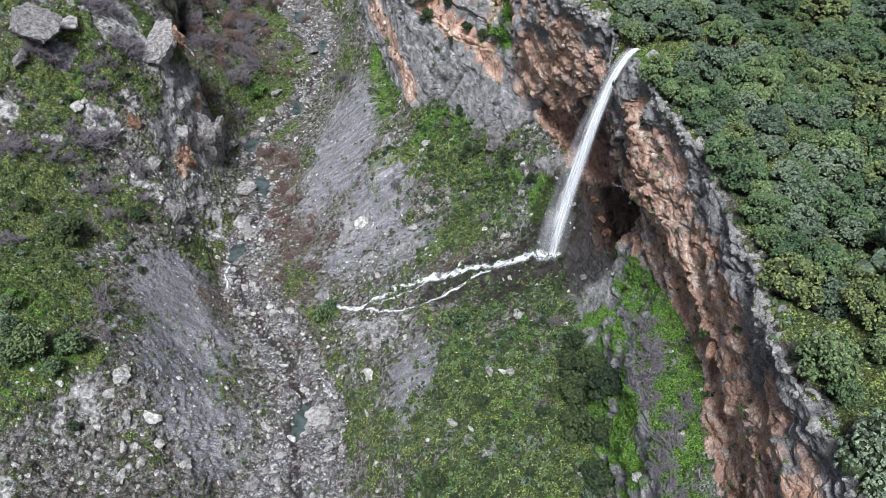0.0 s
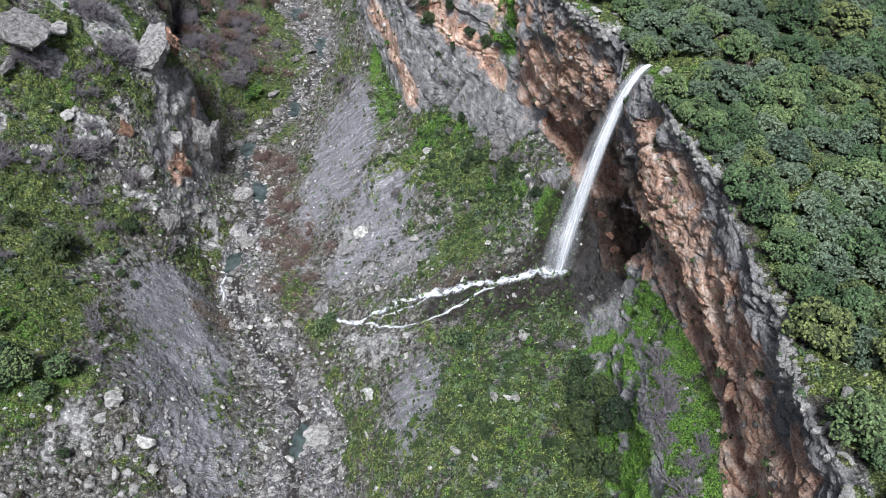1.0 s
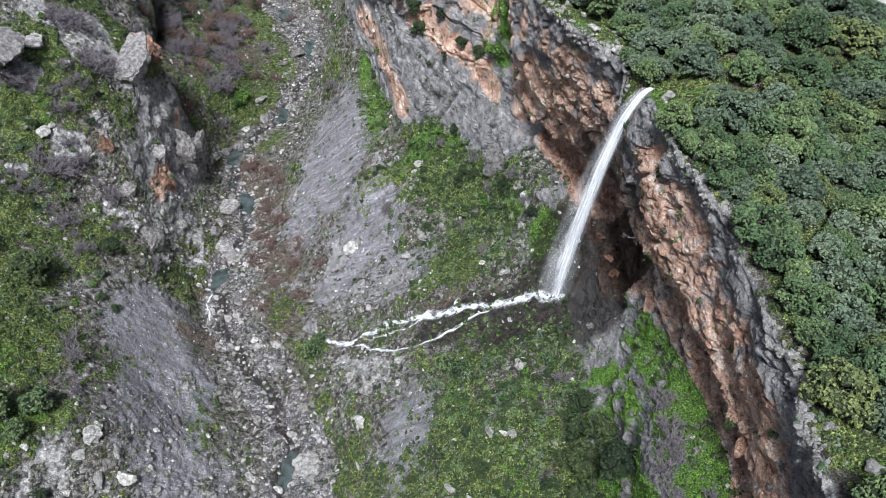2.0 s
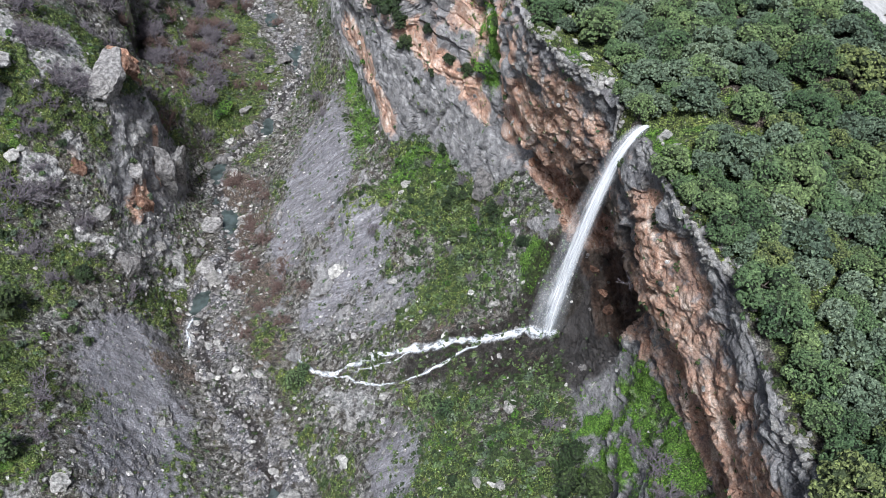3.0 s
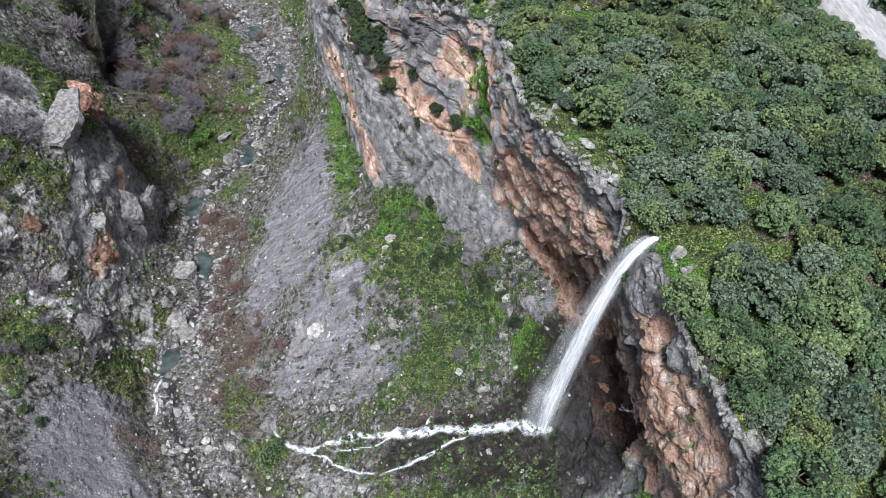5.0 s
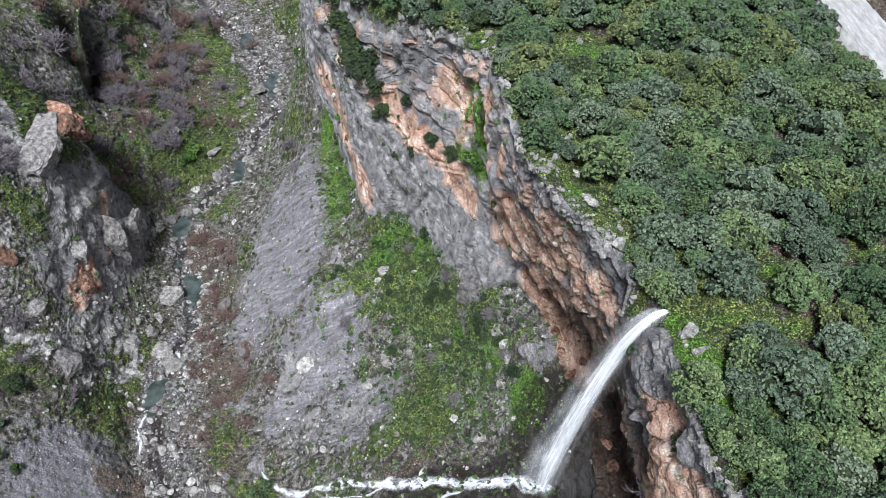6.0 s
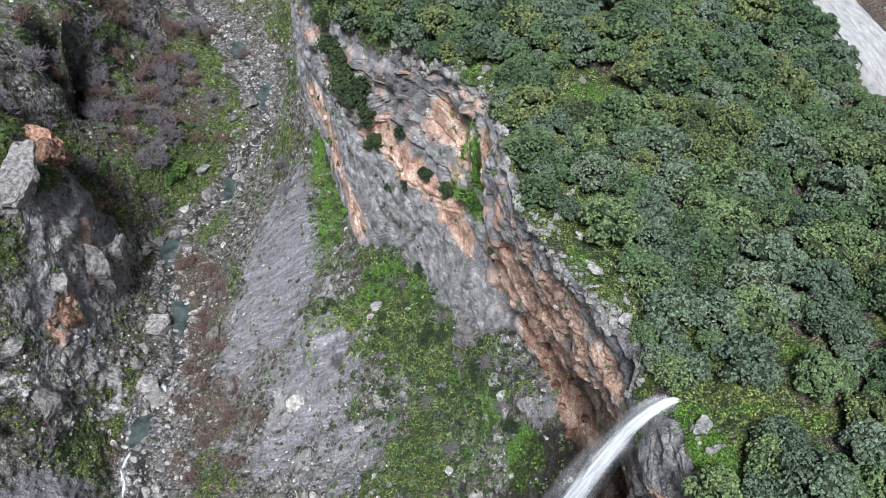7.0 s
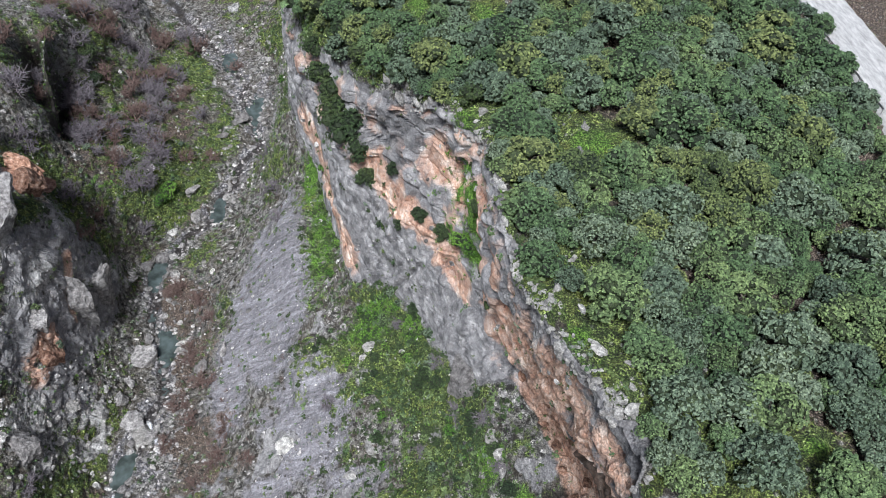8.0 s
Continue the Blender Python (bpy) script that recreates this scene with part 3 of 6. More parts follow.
    soil = ramp(nt, n_mid, [(0.40, (0.020, 0.019, 0.018)), (0.5, (0.135, 0.133, 0.128)), (0.63, (0.38, 0.372, 0.362))])
    soil = mixc(nt, ramp(nt, n_big, [(0.42, (0, 0, 0)), (0.58, (1, 1, 1))]), soil, mixc(nt, 0.4, soil, (0.095, 0.075, 0.052)))
    soil = mixc(nt, ramp(nt, n_big, [(0.30, (1, 1, 1)), (0.42, (0, 0, 0))]), soil, mixc(nt, 0.5, soil, (0.34, 0.335, 0.34)))
    litter = ramp(nt, n_fine, [(0.38, (0.022, 0.016, 0.013)), (0.5, (0.11, 0.08, 0.064)), (0.62, (0.30, 0.25, 0.215))])
    turf = ramp(nt, n_fine, [(0.40, (0.008, 0.013, 0.005)), (0.48, (0.054, 0.086, 0.021)), (0.55, (0.14, 0.21, 0.055)), (0.65, (0.34, 0.41, 0.19))])
    n_turf = tex(nt, "noise", p, Scale=0.45, Detail=4.0, Roughness=0.6).outputs["Fac"]
    turf = mixc(nt, ramp(nt, n_turf, [(0.46, (0, 0, 0)), (0.62, (0.8, 0.8, 0.8))]), turf, mixc(nt, 0.5, turf, (0.15, 0.165, 0.035)))
    turf = mixc(nt, ramp(nt, n_turf, [(0.36, (0.75, 0.75, 0.75)), (0.46, (0, 0, 0))]), turf, mixc(nt, 0.6, turf, (0.03, 0.045, 0.014)))
    clump = tex(nt, "noise", p, Scale=1.9, Detail=3.0, Roughness=0.6).outputs["Fac"]
    turf = mixc(nt, 1.0, turf, ramp(nt, clump, [(0.38, (0.4, 0.45, 0.4)), (0.5, (1.0, 1.0, 1.0)), (0.64, (1.75, 1.65, 1.6))]), "MULTIPLY")
    fresh = ramp(nt, n_fine, [(0.38, (0.020, 0.052, 0.008)), (0.5, (0.085, 0.185, 0.026)), (0.63, (0.19, 0.34, 0.06))])
    gravel = ramp(nt, pebble.outputs["Color"], [(0.0, (0.05, 0.049, 0.058)), (0.55, (0.16, 0.157, 0.175)), (0.82, (0.34, 0.335, 0.355)), (1.0, (0.66, 0.652, 0.67))])
    runs = tex(nt, "noise", scaled(nt, p, (0.09, 0.5, 0.09)), Scale=1.0, Detail=6.0, Roughness=0.7, Distortion=1.6).outputs["Fac"]
    chip = mixc(nt, 1.0, chip, ramp(nt, runs, [(0.36, (0.72, 0.71, 0.7)), (0.5, (0.97, 0.97, 0.97)), (0.62, (1.25, 1.25, 1.24))]), "MULTIPLY")
    # rills in the scree, down the fall of each bank
    turned = nodes.new("ShaderNodeMapping")
    turned.inputs["Rotation"].default_value = (0, 0, radians(53))
    links.new(p, turned.inputs["Vector"])
    rill_l = tex(nt, "noise", scaled(nt, turned.outputs["Vector"], (0.07, 0.75, 0.07)), Scale=1.0, Detail=6.0, Roughness=0.65, Distortion=0.5).outputs["Fac"]
    rill_r = tex(nt, "noise", scaled(nt, p, (0.16, 1.1, 0.16)), Scale=1.0, Detail=6.0, Roughness=0.65, Distortion=0.8).outputs["Fac"]
    east = nodes.new("ShaderNodeSeparateXYZ")
    links.new(p, east.inputs["Vector"])
    side_of = nodes.new("ShaderNodeMapRange")
    side_of.inputs["From Min"].default_value, side_of.inputs["From Max"].default_value = -41.0, -37.0
    links.new(east.outputs["X"], side_of.inputs["Value"])
    rill = mixc(nt, side_of.outputs["Result"], rill_l, rill_r)
    chip = mixc(nt, 1.0, chip, ramp(nt, rill, [(0.34, (0.62, 0.61, 0.6)), (0.47, (0.92, 0.91, 0.91)), (0.56, (1.05, 1.05, 1.05)), (0.68, (1.4, 1.4, 1.38))]), "MULTIPLY")
    # small pale stones lying in soil and turf
    speck = tex(nt, "voronoi", p, Scale=1.35, Randomness=1.0)
    speck_pick = nodes.new("ShaderNodeSeparateColor")
    links.new(speck.outputs["Color"], speck_pick.inputs["Color"])
    specks = math_node(nt, "MULTIPLY", ramp(nt, speck.outputs["Distance"], [(0.2, (1, 1, 1)), (0.34, (0, 0, 0))]), ramp(nt, speck_pick.outputs[0], [(0.66, (0, 0, 0)), (0.7, (1, 1, 1))]))
    specks = math_node(nt, "MULTIPLY", specks, ramp(nt, n_big, [(0.4, (1, 1, 1)), (0.6, (0.25, 0.25, 0.25))]))
    specks = math_node(nt, "MULTIPLY", specks, math_node(nt, "SUBTRACT", 1.0, math_node(nt, "MAXIMUM", math_node(nt, "MULTIPLY", scree_m, 0.8), math_node(nt, "MAXIMUM", lush_m, rock_m)), clamp=True))
    base = mixc(nt, frayed(nt, scree_m, n_mid, 0.8), soil, chip)
    base = mixc(nt, frayed(nt, bed_m, n_mid, 0.5), base, gravel)
    base = mixc(nt, frayed(nt, brown_m, n_mid, 1.7), base, litter)
    base = mixc(nt, frayed(nt, grass_m, n_mid, 1.7), base, turf)
    base = mixc(nt, specks, base, ramp(nt, n_fine, [(0.35, (0.16, 0.155, 0.15)), (0.5, (0.36, 0.355, 0.345)), (0.65, (0.56, 0.55, 0.54))]))
    base = mixc(nt, frayed(nt, rock_m, n_mid, 0.7), base, stone)
    base = mixc(nt, frayed(nt, lush_m, n_mid, 0.8), base, fresh)
    # one dark tint for wet rock and for the painted overhang and cleft shade
    wet_shade = frayed(nt, wet_shade_m, n_mid, 0.5)
    base = mixc(nt, math_node(nt, "MULTIPLY", wet_shade, 0.97), base, mixc(nt, 0.84, base, (0.014, 0.009, 0.007)))
    grit = tex(nt, "noise", p, Scale=5.5, Detail=6.0, Roughness=0.75).outputs["Fac"]
    base = mixc(nt, math_node(nt, "SUBTRACT", 1.0, math_node(nt, "MULTIPLY", math_node(nt, "MAXIMUM", math_node(nt, "MULTIPLY", scree_m, 0.85), math_node(nt, "MULTIPLY", rock_m, 1.0)), 0.72)), base, ramp(nt, grit, [(0.40, (0.16, 0.16, 0.16)), (0.49, (0.85, 0.85, 0.85)), (0.59, (2.0, 1.98, 1.93))]), "MULTIPLY")
    links.new(base, bsdf.inputs["Base Color"])
    rough = nodes.new("ShaderNodeMapRange")
    rough.inputs["To Min"].default_value, rough.inputs["To Max"].default_value = 0.92, 0.62
    links.new(wet_shade, rough.inputs["Value"])
    links.new(rough.outputs["Result"], bsdf.inputs["Roughness"])
    h = math_node(nt, "ADD", math_node(nt, "MULTIPLY", n_mid, 1.2), math_node(nt, "MULTIPLY", n_fine, 0.45))
    h = math_node(nt, "ADD", h, math_node(nt, "MULTIPLY", streak, 0.4))
    h = math_node(nt, "SUBTRACT", h, math_node(nt, "MULTIPLY", pebble.outputs["Distance"], 0.2))
    h = math_node(nt, "ADD", h, math_node(nt, "MULTIPLY", math_node(nt, "MULTIPLY", crack, rock_m), 0.8))
    h = math_node(nt, "MULTIPLY", h, math_node(nt, "SUBTRACT", 1.0, math_node(nt, "MULTIPLY", math_node(nt, "MAXIMUM", math_node(nt, "MULTIPLY", rock_m, 0.55), scree_m), 0.72)))
    h = math_node(nt, "ADD", h, math_node(nt, "MULTIPLY", specks, 0.3))
    h = math_node(nt, "MULTIPLY", h, math_node(nt, "SUBTRACT", 1.0, math_node(nt, "MULTIPLY", massive_m, 0.75)))
    add_bump(nt, bsdf, h, 1.0, 0.85)
    return m


MAT_GROUND = ground_material()


def grid_mesh(name, g):
    r, c = g.shape[:2]
    idx = np.arange(r * c).reshape(r, c)
    quads = np.stack([idx[:-1, :-1], idx[:-1, 1:], idx[1:, 1:], idx[1:, :-1]], -1).reshape(-1, 4)
    return raw_mesh(name, g.reshape(-1, 3), quads)


def raw_mesh(name, verts, faces, smooth=False):
    """A mesh from an array of places and an array of faces with equal corners."""
    me = bpy.data.meshes.new(name)
    n, k = faces.shape
    me.vertices.add(len(verts))
    me.vertices.foreach_set("co", np.ascontiguousarray(verts, dtype=np.float32).ravel())
    me.loops.add(n * k)
    me.loops.foreach_set("vertex_index", np.ascontiguousarray(faces, dtype=np.int32).ravel())
    me.polygons.add(n)
    me.polygons.foreach_set("loop_start", np.arange(0, n * k, k, dtype=np.int32))
    me.polygons.foreach_set("use_smooth", np.full(n, smooth))
    me.update(calc_edges=True)
    return me


def paint(me, name, r, g, b):
    a = me.attributes.new(name, "FLOAT_COLOR", "POINT")
    a.data.foreach_set("color", np.stack([r, g, b, np.ones_like(r)], 1).astype(np.float32).ravel())


ground_me = grid_mesh("ground", G)
paint(ground_me, "stone", rock, orange, scree)
paint(ground_me, "plants", grass, lush, brown)
paint(ground_me, "wear", stain, layered, pale)
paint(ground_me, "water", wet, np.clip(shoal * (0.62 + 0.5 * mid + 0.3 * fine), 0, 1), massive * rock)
ground_me.materials.append(MAT_GROUND)
tagged(new("ground", ground_me), "limestone gorge floor, grassy slopes and rust-stained cliffs", "ground", kind="structure")


# ---- helpers for things ----
def part(name, me_or_bm, mat, parent=None, label=""):
    if isinstance(me_or_bm, bmesh.types.BMesh):
        me = bpy.data.meshes.new(name)
        me_or_bm.to_mesh(me)
        me_or_bm.free()
    else:
        me = me_or_bm
    if mat is not None and not me.materials:
        me.materials.append(mat)
    ob = new(name, me)
    if parent is not None:
        ob.parent = parent
    if label:
        ob["label"] = label
    return ob


def row_of(y):
    return float(np.interp(y, ys, np.arange(ROWN)))


def ground_point(x, y, lo="left_up", hi="table_far"):
    """The place and the normal of the ground at a plan position, between two break lines."""
    r = int(round(row_of(y)))
    a, b = np.searchsorted(GU, COL[lo]), np.searchsorted(GU, COL[hi])
    seg = G[r, a:b]
    d = np.abs(seg[:, 0] - x)
    best = d.min() + 0.35
    k = max(np.nonzero(d <= best)[0], key=lambda i: seg[i, 2])
    return Vector(seg[k]), Vector(FN[r, a + k])


def ground_z(x, y, lo="left_top", hi="wall_foot"):
    """Heights of the valley floor at arrays of plan positions."""
    x, y = np.atleast_1d(np.asarray(x, float)), np.atleast_1d(np.asarray(y, float))
    a, b = np.searchsorted(GU, COL[lo]), np.searchsorted(GU, COL[hi]) + 8
    out = np.zeros(len(x))
    for i in range(len(x)):
        f = row_of(y[i])
        r = min(int(f), ROWN - 2)
        z0 = np.interp(x[i], np.maximum.accumulate(G[r, a:b, 0]), G[r, a:b, 2])
        z1 = np.interp(x[i], np.maximum.accumulate(G[r + 1, a:b, 0]), G[r + 1, a:b, 2])
        out[i] = z0 + (z1 - z0) * (f - r)
    return out


def turn_to(n, spin=0.0):
    """A rotation that takes z to n and spins about it."""
    return Vector(n).to_track_quat("Z", "Y").to_matrix().to_4x4() @ Matrix.Rotation(spin, 4, "Z")


# ---- rocks ----
def ico(level):
    bm = bmesh.new()
    bmesh.ops.create_icosphere(bm, subdivisions=level, radius=1.0)
    v = np.array([q.co for q in bm.verts])
    f = np.array([[q.index for q in p.verts] for p in bm.faces])
    bm.free()
    return v, f


ICO1, ICO2, ICO3, ICO4 = ico(1), ico(2), ico(3), ico(4)


def rock_arrays(seed, level, cuts=17, rough=0.07):
    """A broken boulder: a ball cut by planes, then roughened."""
    rg = np.random.default_rng(seed)
    v, f = (ICO1, ICO2, ICO3, ICO4)[level - 1]
    v = v.copy()
    for _ in range(cuts):
        n = rg.normal(size=3)
        n /= np.linalg.norm(n)
        d = rg.uniform(0.4, 0.75)
        over = v @ n - d
        v -= np.outer(np.maximum(over, 0), n) * 0.97
    if level > 2:
        _, gap, num = cells(v * 1.5 + seed, seed)
        v += ((num - 0.5) * 0.16 - 0.1 * step(0.16, 0.0, gap))[:, None] * v
    v += (fbm(v * 1.7 + seed * 7.1, 3, seed) * rough * 1.5)[:, None] * v
    v += (fbm(v * 5.0 + seed * 3.3, 3, seed + 9) * rough * 0.9)[:, None] * v
    v *= np.array([1.0, rg.uniform(0.65, 0.9), rg.uniform(0.5, 0.75)])
    return v / np.abs(v[:, :2]).max(), f


def stone_material(name, dark, mid_c, light, warm=0.0):
    m, nt, nodes, links, bsdf = material(name)
    p = nodes.new("ShaderNodeTexCoord").outputs["Object"] if name != "pebbles" else position(nt)
    w = position(nt)
    a = tex(nt, "noise", w, Scale=1.4, Detail=7.0, Roughness=0.68).outputs["Fac"]
    b = tex(nt, "noise", w, Scale=7.0, Detail=5.0, Roughness=0.7).outputs["Fac"]
    col = ramp(nt, a, [(0.37, dark), (0.5, mid_c), (0.62, light)])
    col = mixc(nt, ramp(nt, b, [(0.42, (0, 0, 0)), (0.6, (0.65, 0.65, 0.65))]), col, dark)
    rnd = nodes.new("ShaderNodeObjectInfo").outputs["Random"]
    if name == "pebbles":
        rnd = nodes.new("ShaderNodeNewGeometry").outputs["Random Per Island"]
    low = 0.3 if name == "pebbles" else 0.62
    tint = ramp(nt, rnd, [(0.0, (low, low * 0.97, low * 0.95)), (0.45, (0.3 + low, 0.28 + low, 0.27 + low)), (0.8, (1.1, 1.08, 1.06)), (1.0, (1.5, 1.48, 1.46))])
    col = mixc(nt, 1.0, col, tint, "MULTIPLY")
    links.new(col, bsdf.inputs["Base Color"])
    bsdf.inputs["Roughness"].default_value = 0.9
    add_bump(nt, bsdf, math_node(nt, "ADD", a, math_node(nt, "MULTIPLY", b, 0.5)), 1.0, 0.5)
    return m


MAT_LIME = stone_material("pale_limestone", (0.19, 0.19, 0.187), (0.52, 0.515, 0.505), (0.76, 0.755, 0.74))
MAT_BOULDER = stone_material("grey_boulder", (0.10, 0.096, 0.098), (0.31, 0.302, 0.305), (0.50, 0.49, 0.488))
MAT_RUST = stone_material("rust_rock", (0.10, 0.05, 0.035), (0.40, 0.22, 0.15), (0.62, 0.44, 0.35))
MAT_PEBBLE = stone_material("pebbles", (0.13, 0.127, 0.13), (0.45, 0.442, 0.445), (0.78, 0.77, 0.765))
ROCK_MESHES = {}


def rock_mesh(mat, k, level=2):
    key = (mat.name, k, level)
    if key not in ROCK_MESHES:
        v, f = rock_arrays(100 + k * 13, level, rough=0.19 if k > 9 else 0.07)
        me = raw_mesh("boulder", v, f)
        me.materials.append(mat)
        ROCK_MESHES[key] = me
    return ROCK_MESHES[key]


def boulder(x, y, width, mat, label, group, lo="left_up", hi="table_far", level=2, flat=1.0, sink=0.3, seed=0, spin=None, jagged=False, name="boulder"):
    rg = random.Random(int(x * 31 + y * 17 + seed))
    level = 3 if level == 4 and width < 3 else level
    p, n = ground_point(x, y, lo, hi)
    ob = new(name, rock_mesh(mat, rg.randrange(7) + 10 * jagged, level))
    s = width / 2
    up = (Vector((0, 0, 1)) * 0.6 + n * 0.4).normalized()
    ob.matrix_world = Matrix.Translation(p + up * (s * 0.55 * flat - s * sink)) @ turn_to(up, rg.uniform(0, 6.3) if spin is None else spin) @ Matrix.Diagonal((s, s * rg.uniform(0.8, 1.1), s * flat * rg.uniform(0.85, 1.15), 1))
    tagged(ob, label, "boulder", group)
    return ob


# ---- foliage ----
def leaf_material(name, deep, mid_c, light, bright=1.0):
    m, nt, nodes, links, bsdf = material(name)
    w = position(nt)
    n = tex(nt, "noise", w, Scale=0.16, Detail=3.0, Roughness=0.6).outputs["Fac"]
    isl = nodes.new("ShaderNodeNewGeometry").outputs["Random Per Island"]
    rnd = nodes.new("ShaderNodeObjectInfo").outputs["Random"]
    mixed = math_node(nt, "ADD", math_node(nt, "MULTIPLY", n, 0.75), math_node(nt, "MULTIPLY", rnd, 0.3))
    col = ramp(nt, mixed, [(0.32, deep), (0.5, mid_c), (0.68, light)])
    shade = ramp(nt, isl, [(0.0, (0.6, 0.62, 0.62)), (0.5, (0.94, 0.94, 0.94)), (1.0, (1.4, 1.38, 1.35))])
    col = mixc(nt, 1.0, col, shade, "MULTIPLY")
    leafy = tex(nt, "voronoi", w, Scale=6.5, Randomness=1.0)
    tone = nodes.new("ShaderNodeSeparateColor")
    links.new(leafy.outputs["Color"], tone.inputs["Color"])
    col = mixc(nt, 1.0, col, ramp(nt, tone.outputs[0], [(0.0, (0.55, 0.57, 0.55)), (0.55, (0.97, 0.97, 0.97)), (1.0, (1.5, 1.47, 1.42))]), "MULTIPLY")
    links.new(col, bsdf.inputs["Base Color"])
    add_bump(nt, bsdf, math_node(nt, "SUBTRACT", tone.outputs[1], math_node(nt, "MULTIPLY", leafy.outputs["Distance"], 0.8)), 1.0, 0.12)
    bsdf.inputs["Roughness"].default_value = 0.6
    bsdf.inputs["Specular IOR Level"].default_value = 0.35
    return m


MAT_OAK = leaf_material("evergreen_leaves", (0.054, 0.100, 0.048), (0.094, 0.156, 0.072), (0.155, 0.220, 0.094))
MAT_OLIVE_LEAF = leaf_material("olive_leaves", (0.066, 0.098, 0.040), (0.108, 0.148, 0.056), (0.165, 0.202, 0.078))
MAT_GREY_LEAF = leaf_material("grey_green_leaves", (0.074, 0.112, 0.078), (0.118, 0.168, 0.114), (0.175, 0.228, 0.158))
MAT_DARK_LEAF = leaf_material("dark_leaves", (0.020, 0.040, 0.018), (0.036, 0.064, 0.024), (0.06, 0.09, 0.032))
MAT_FRESH_LEAF = leaf_material("fresh_leaves", (0.042, 0.11, 0.016), (0.078, 0.18, 0.027), (0.13, 0.25, 0.04))
MAT_HERB = leaf_material("herb_leaves", (0.040, 0.072, 0.020), (0.088, 0.138, 0.040), (0.175, 0.22, 0.09))
# darker copy of the leaves: paints the shade of crown gaps onto inner lobes
MAT_INNER_SHADE = leaf_material("inner_shade_leaves", (0.012, 0.021, 0.011), (0.022, 0.035, 0.017), (0.036, 0.052, 0.023))


def bark_material(name, a, b):
    m, nt, nodes, links, bsdf = material(name)
    n = tex(nt, "noise", scaled(nt, position(nt), (6, 6, 1.5)), Scale=1.0, Detail=4.0).outputs["Fac"]
    links.new(ramp(nt, n, [(0.35, a), (0.65, b)]), bsdf.inputs["Base Color"])
    bsdf.inputs["Roughness"].default_value = 0.9
    return m


MAT_BARK = bark_material("bark", (0.05, 0.04, 0.032), (0.14, 0.12, 0.10))
MAT_TWIG = bark_material("bare_twigs", (0.095, 0.084, 0.098), (0.21, 0.187, 0.21))
MAT_TWIG_RED = bark_material("russet_twigs", (0.085, 0.052, 0.046), (0.19, 0.13, 0.115))


def whorls(rg, centre, out, size, points):
    """Leaf whorls: jagged little stars, each one island. centre, out: n x 3; size: n."""
    n, k = len(centre), 2 * points
    out = out / np.linalg.norm(out, axis=1, keepdims=True)
    a = np.cross(out, rg.normal(size=(n, 3)))
    a /= np.linalg.norm(a, axis=1, keepdims=True) + 1e-6
    b = np.cross(out, a)
    th = np.arange(k) * 2 * np.pi / k + rg.uniform(-0.2, 0.2, (n, k))
    rad = np.where(np.arange(k) % 2 == 0, rg.uniform(0.8, 1.2, (n, k)), rg.uniform(0.5, 0.78, (n, k)))
    lift = np.where(np.arange(k) % 2 == 0, rg.uniform(-0.6, 0.05, (n, k)), rg.uniform(-0.35, 0.1, (n, k)))
    ring = a[:, None] * (np.cos(th) * rad)[..., None] + b[:, None] * (np.sin(th) * rad)[..., None] + out[:, None] * lift[..., None]
    v = np.concatenate([(out * 0.45)[:, None], ring], 1) * size[:, None, None] + centre[:, None]
    f = np.stack([np.zeros(k, int), 1 + np.arange(k), 1 + (np.arange(k) + 1) % k], 1)
    return v.reshape(-1, 3), (f[None] + (np.arange(n) * (k + 1))[:, None, None]).reshape(-1, 3)


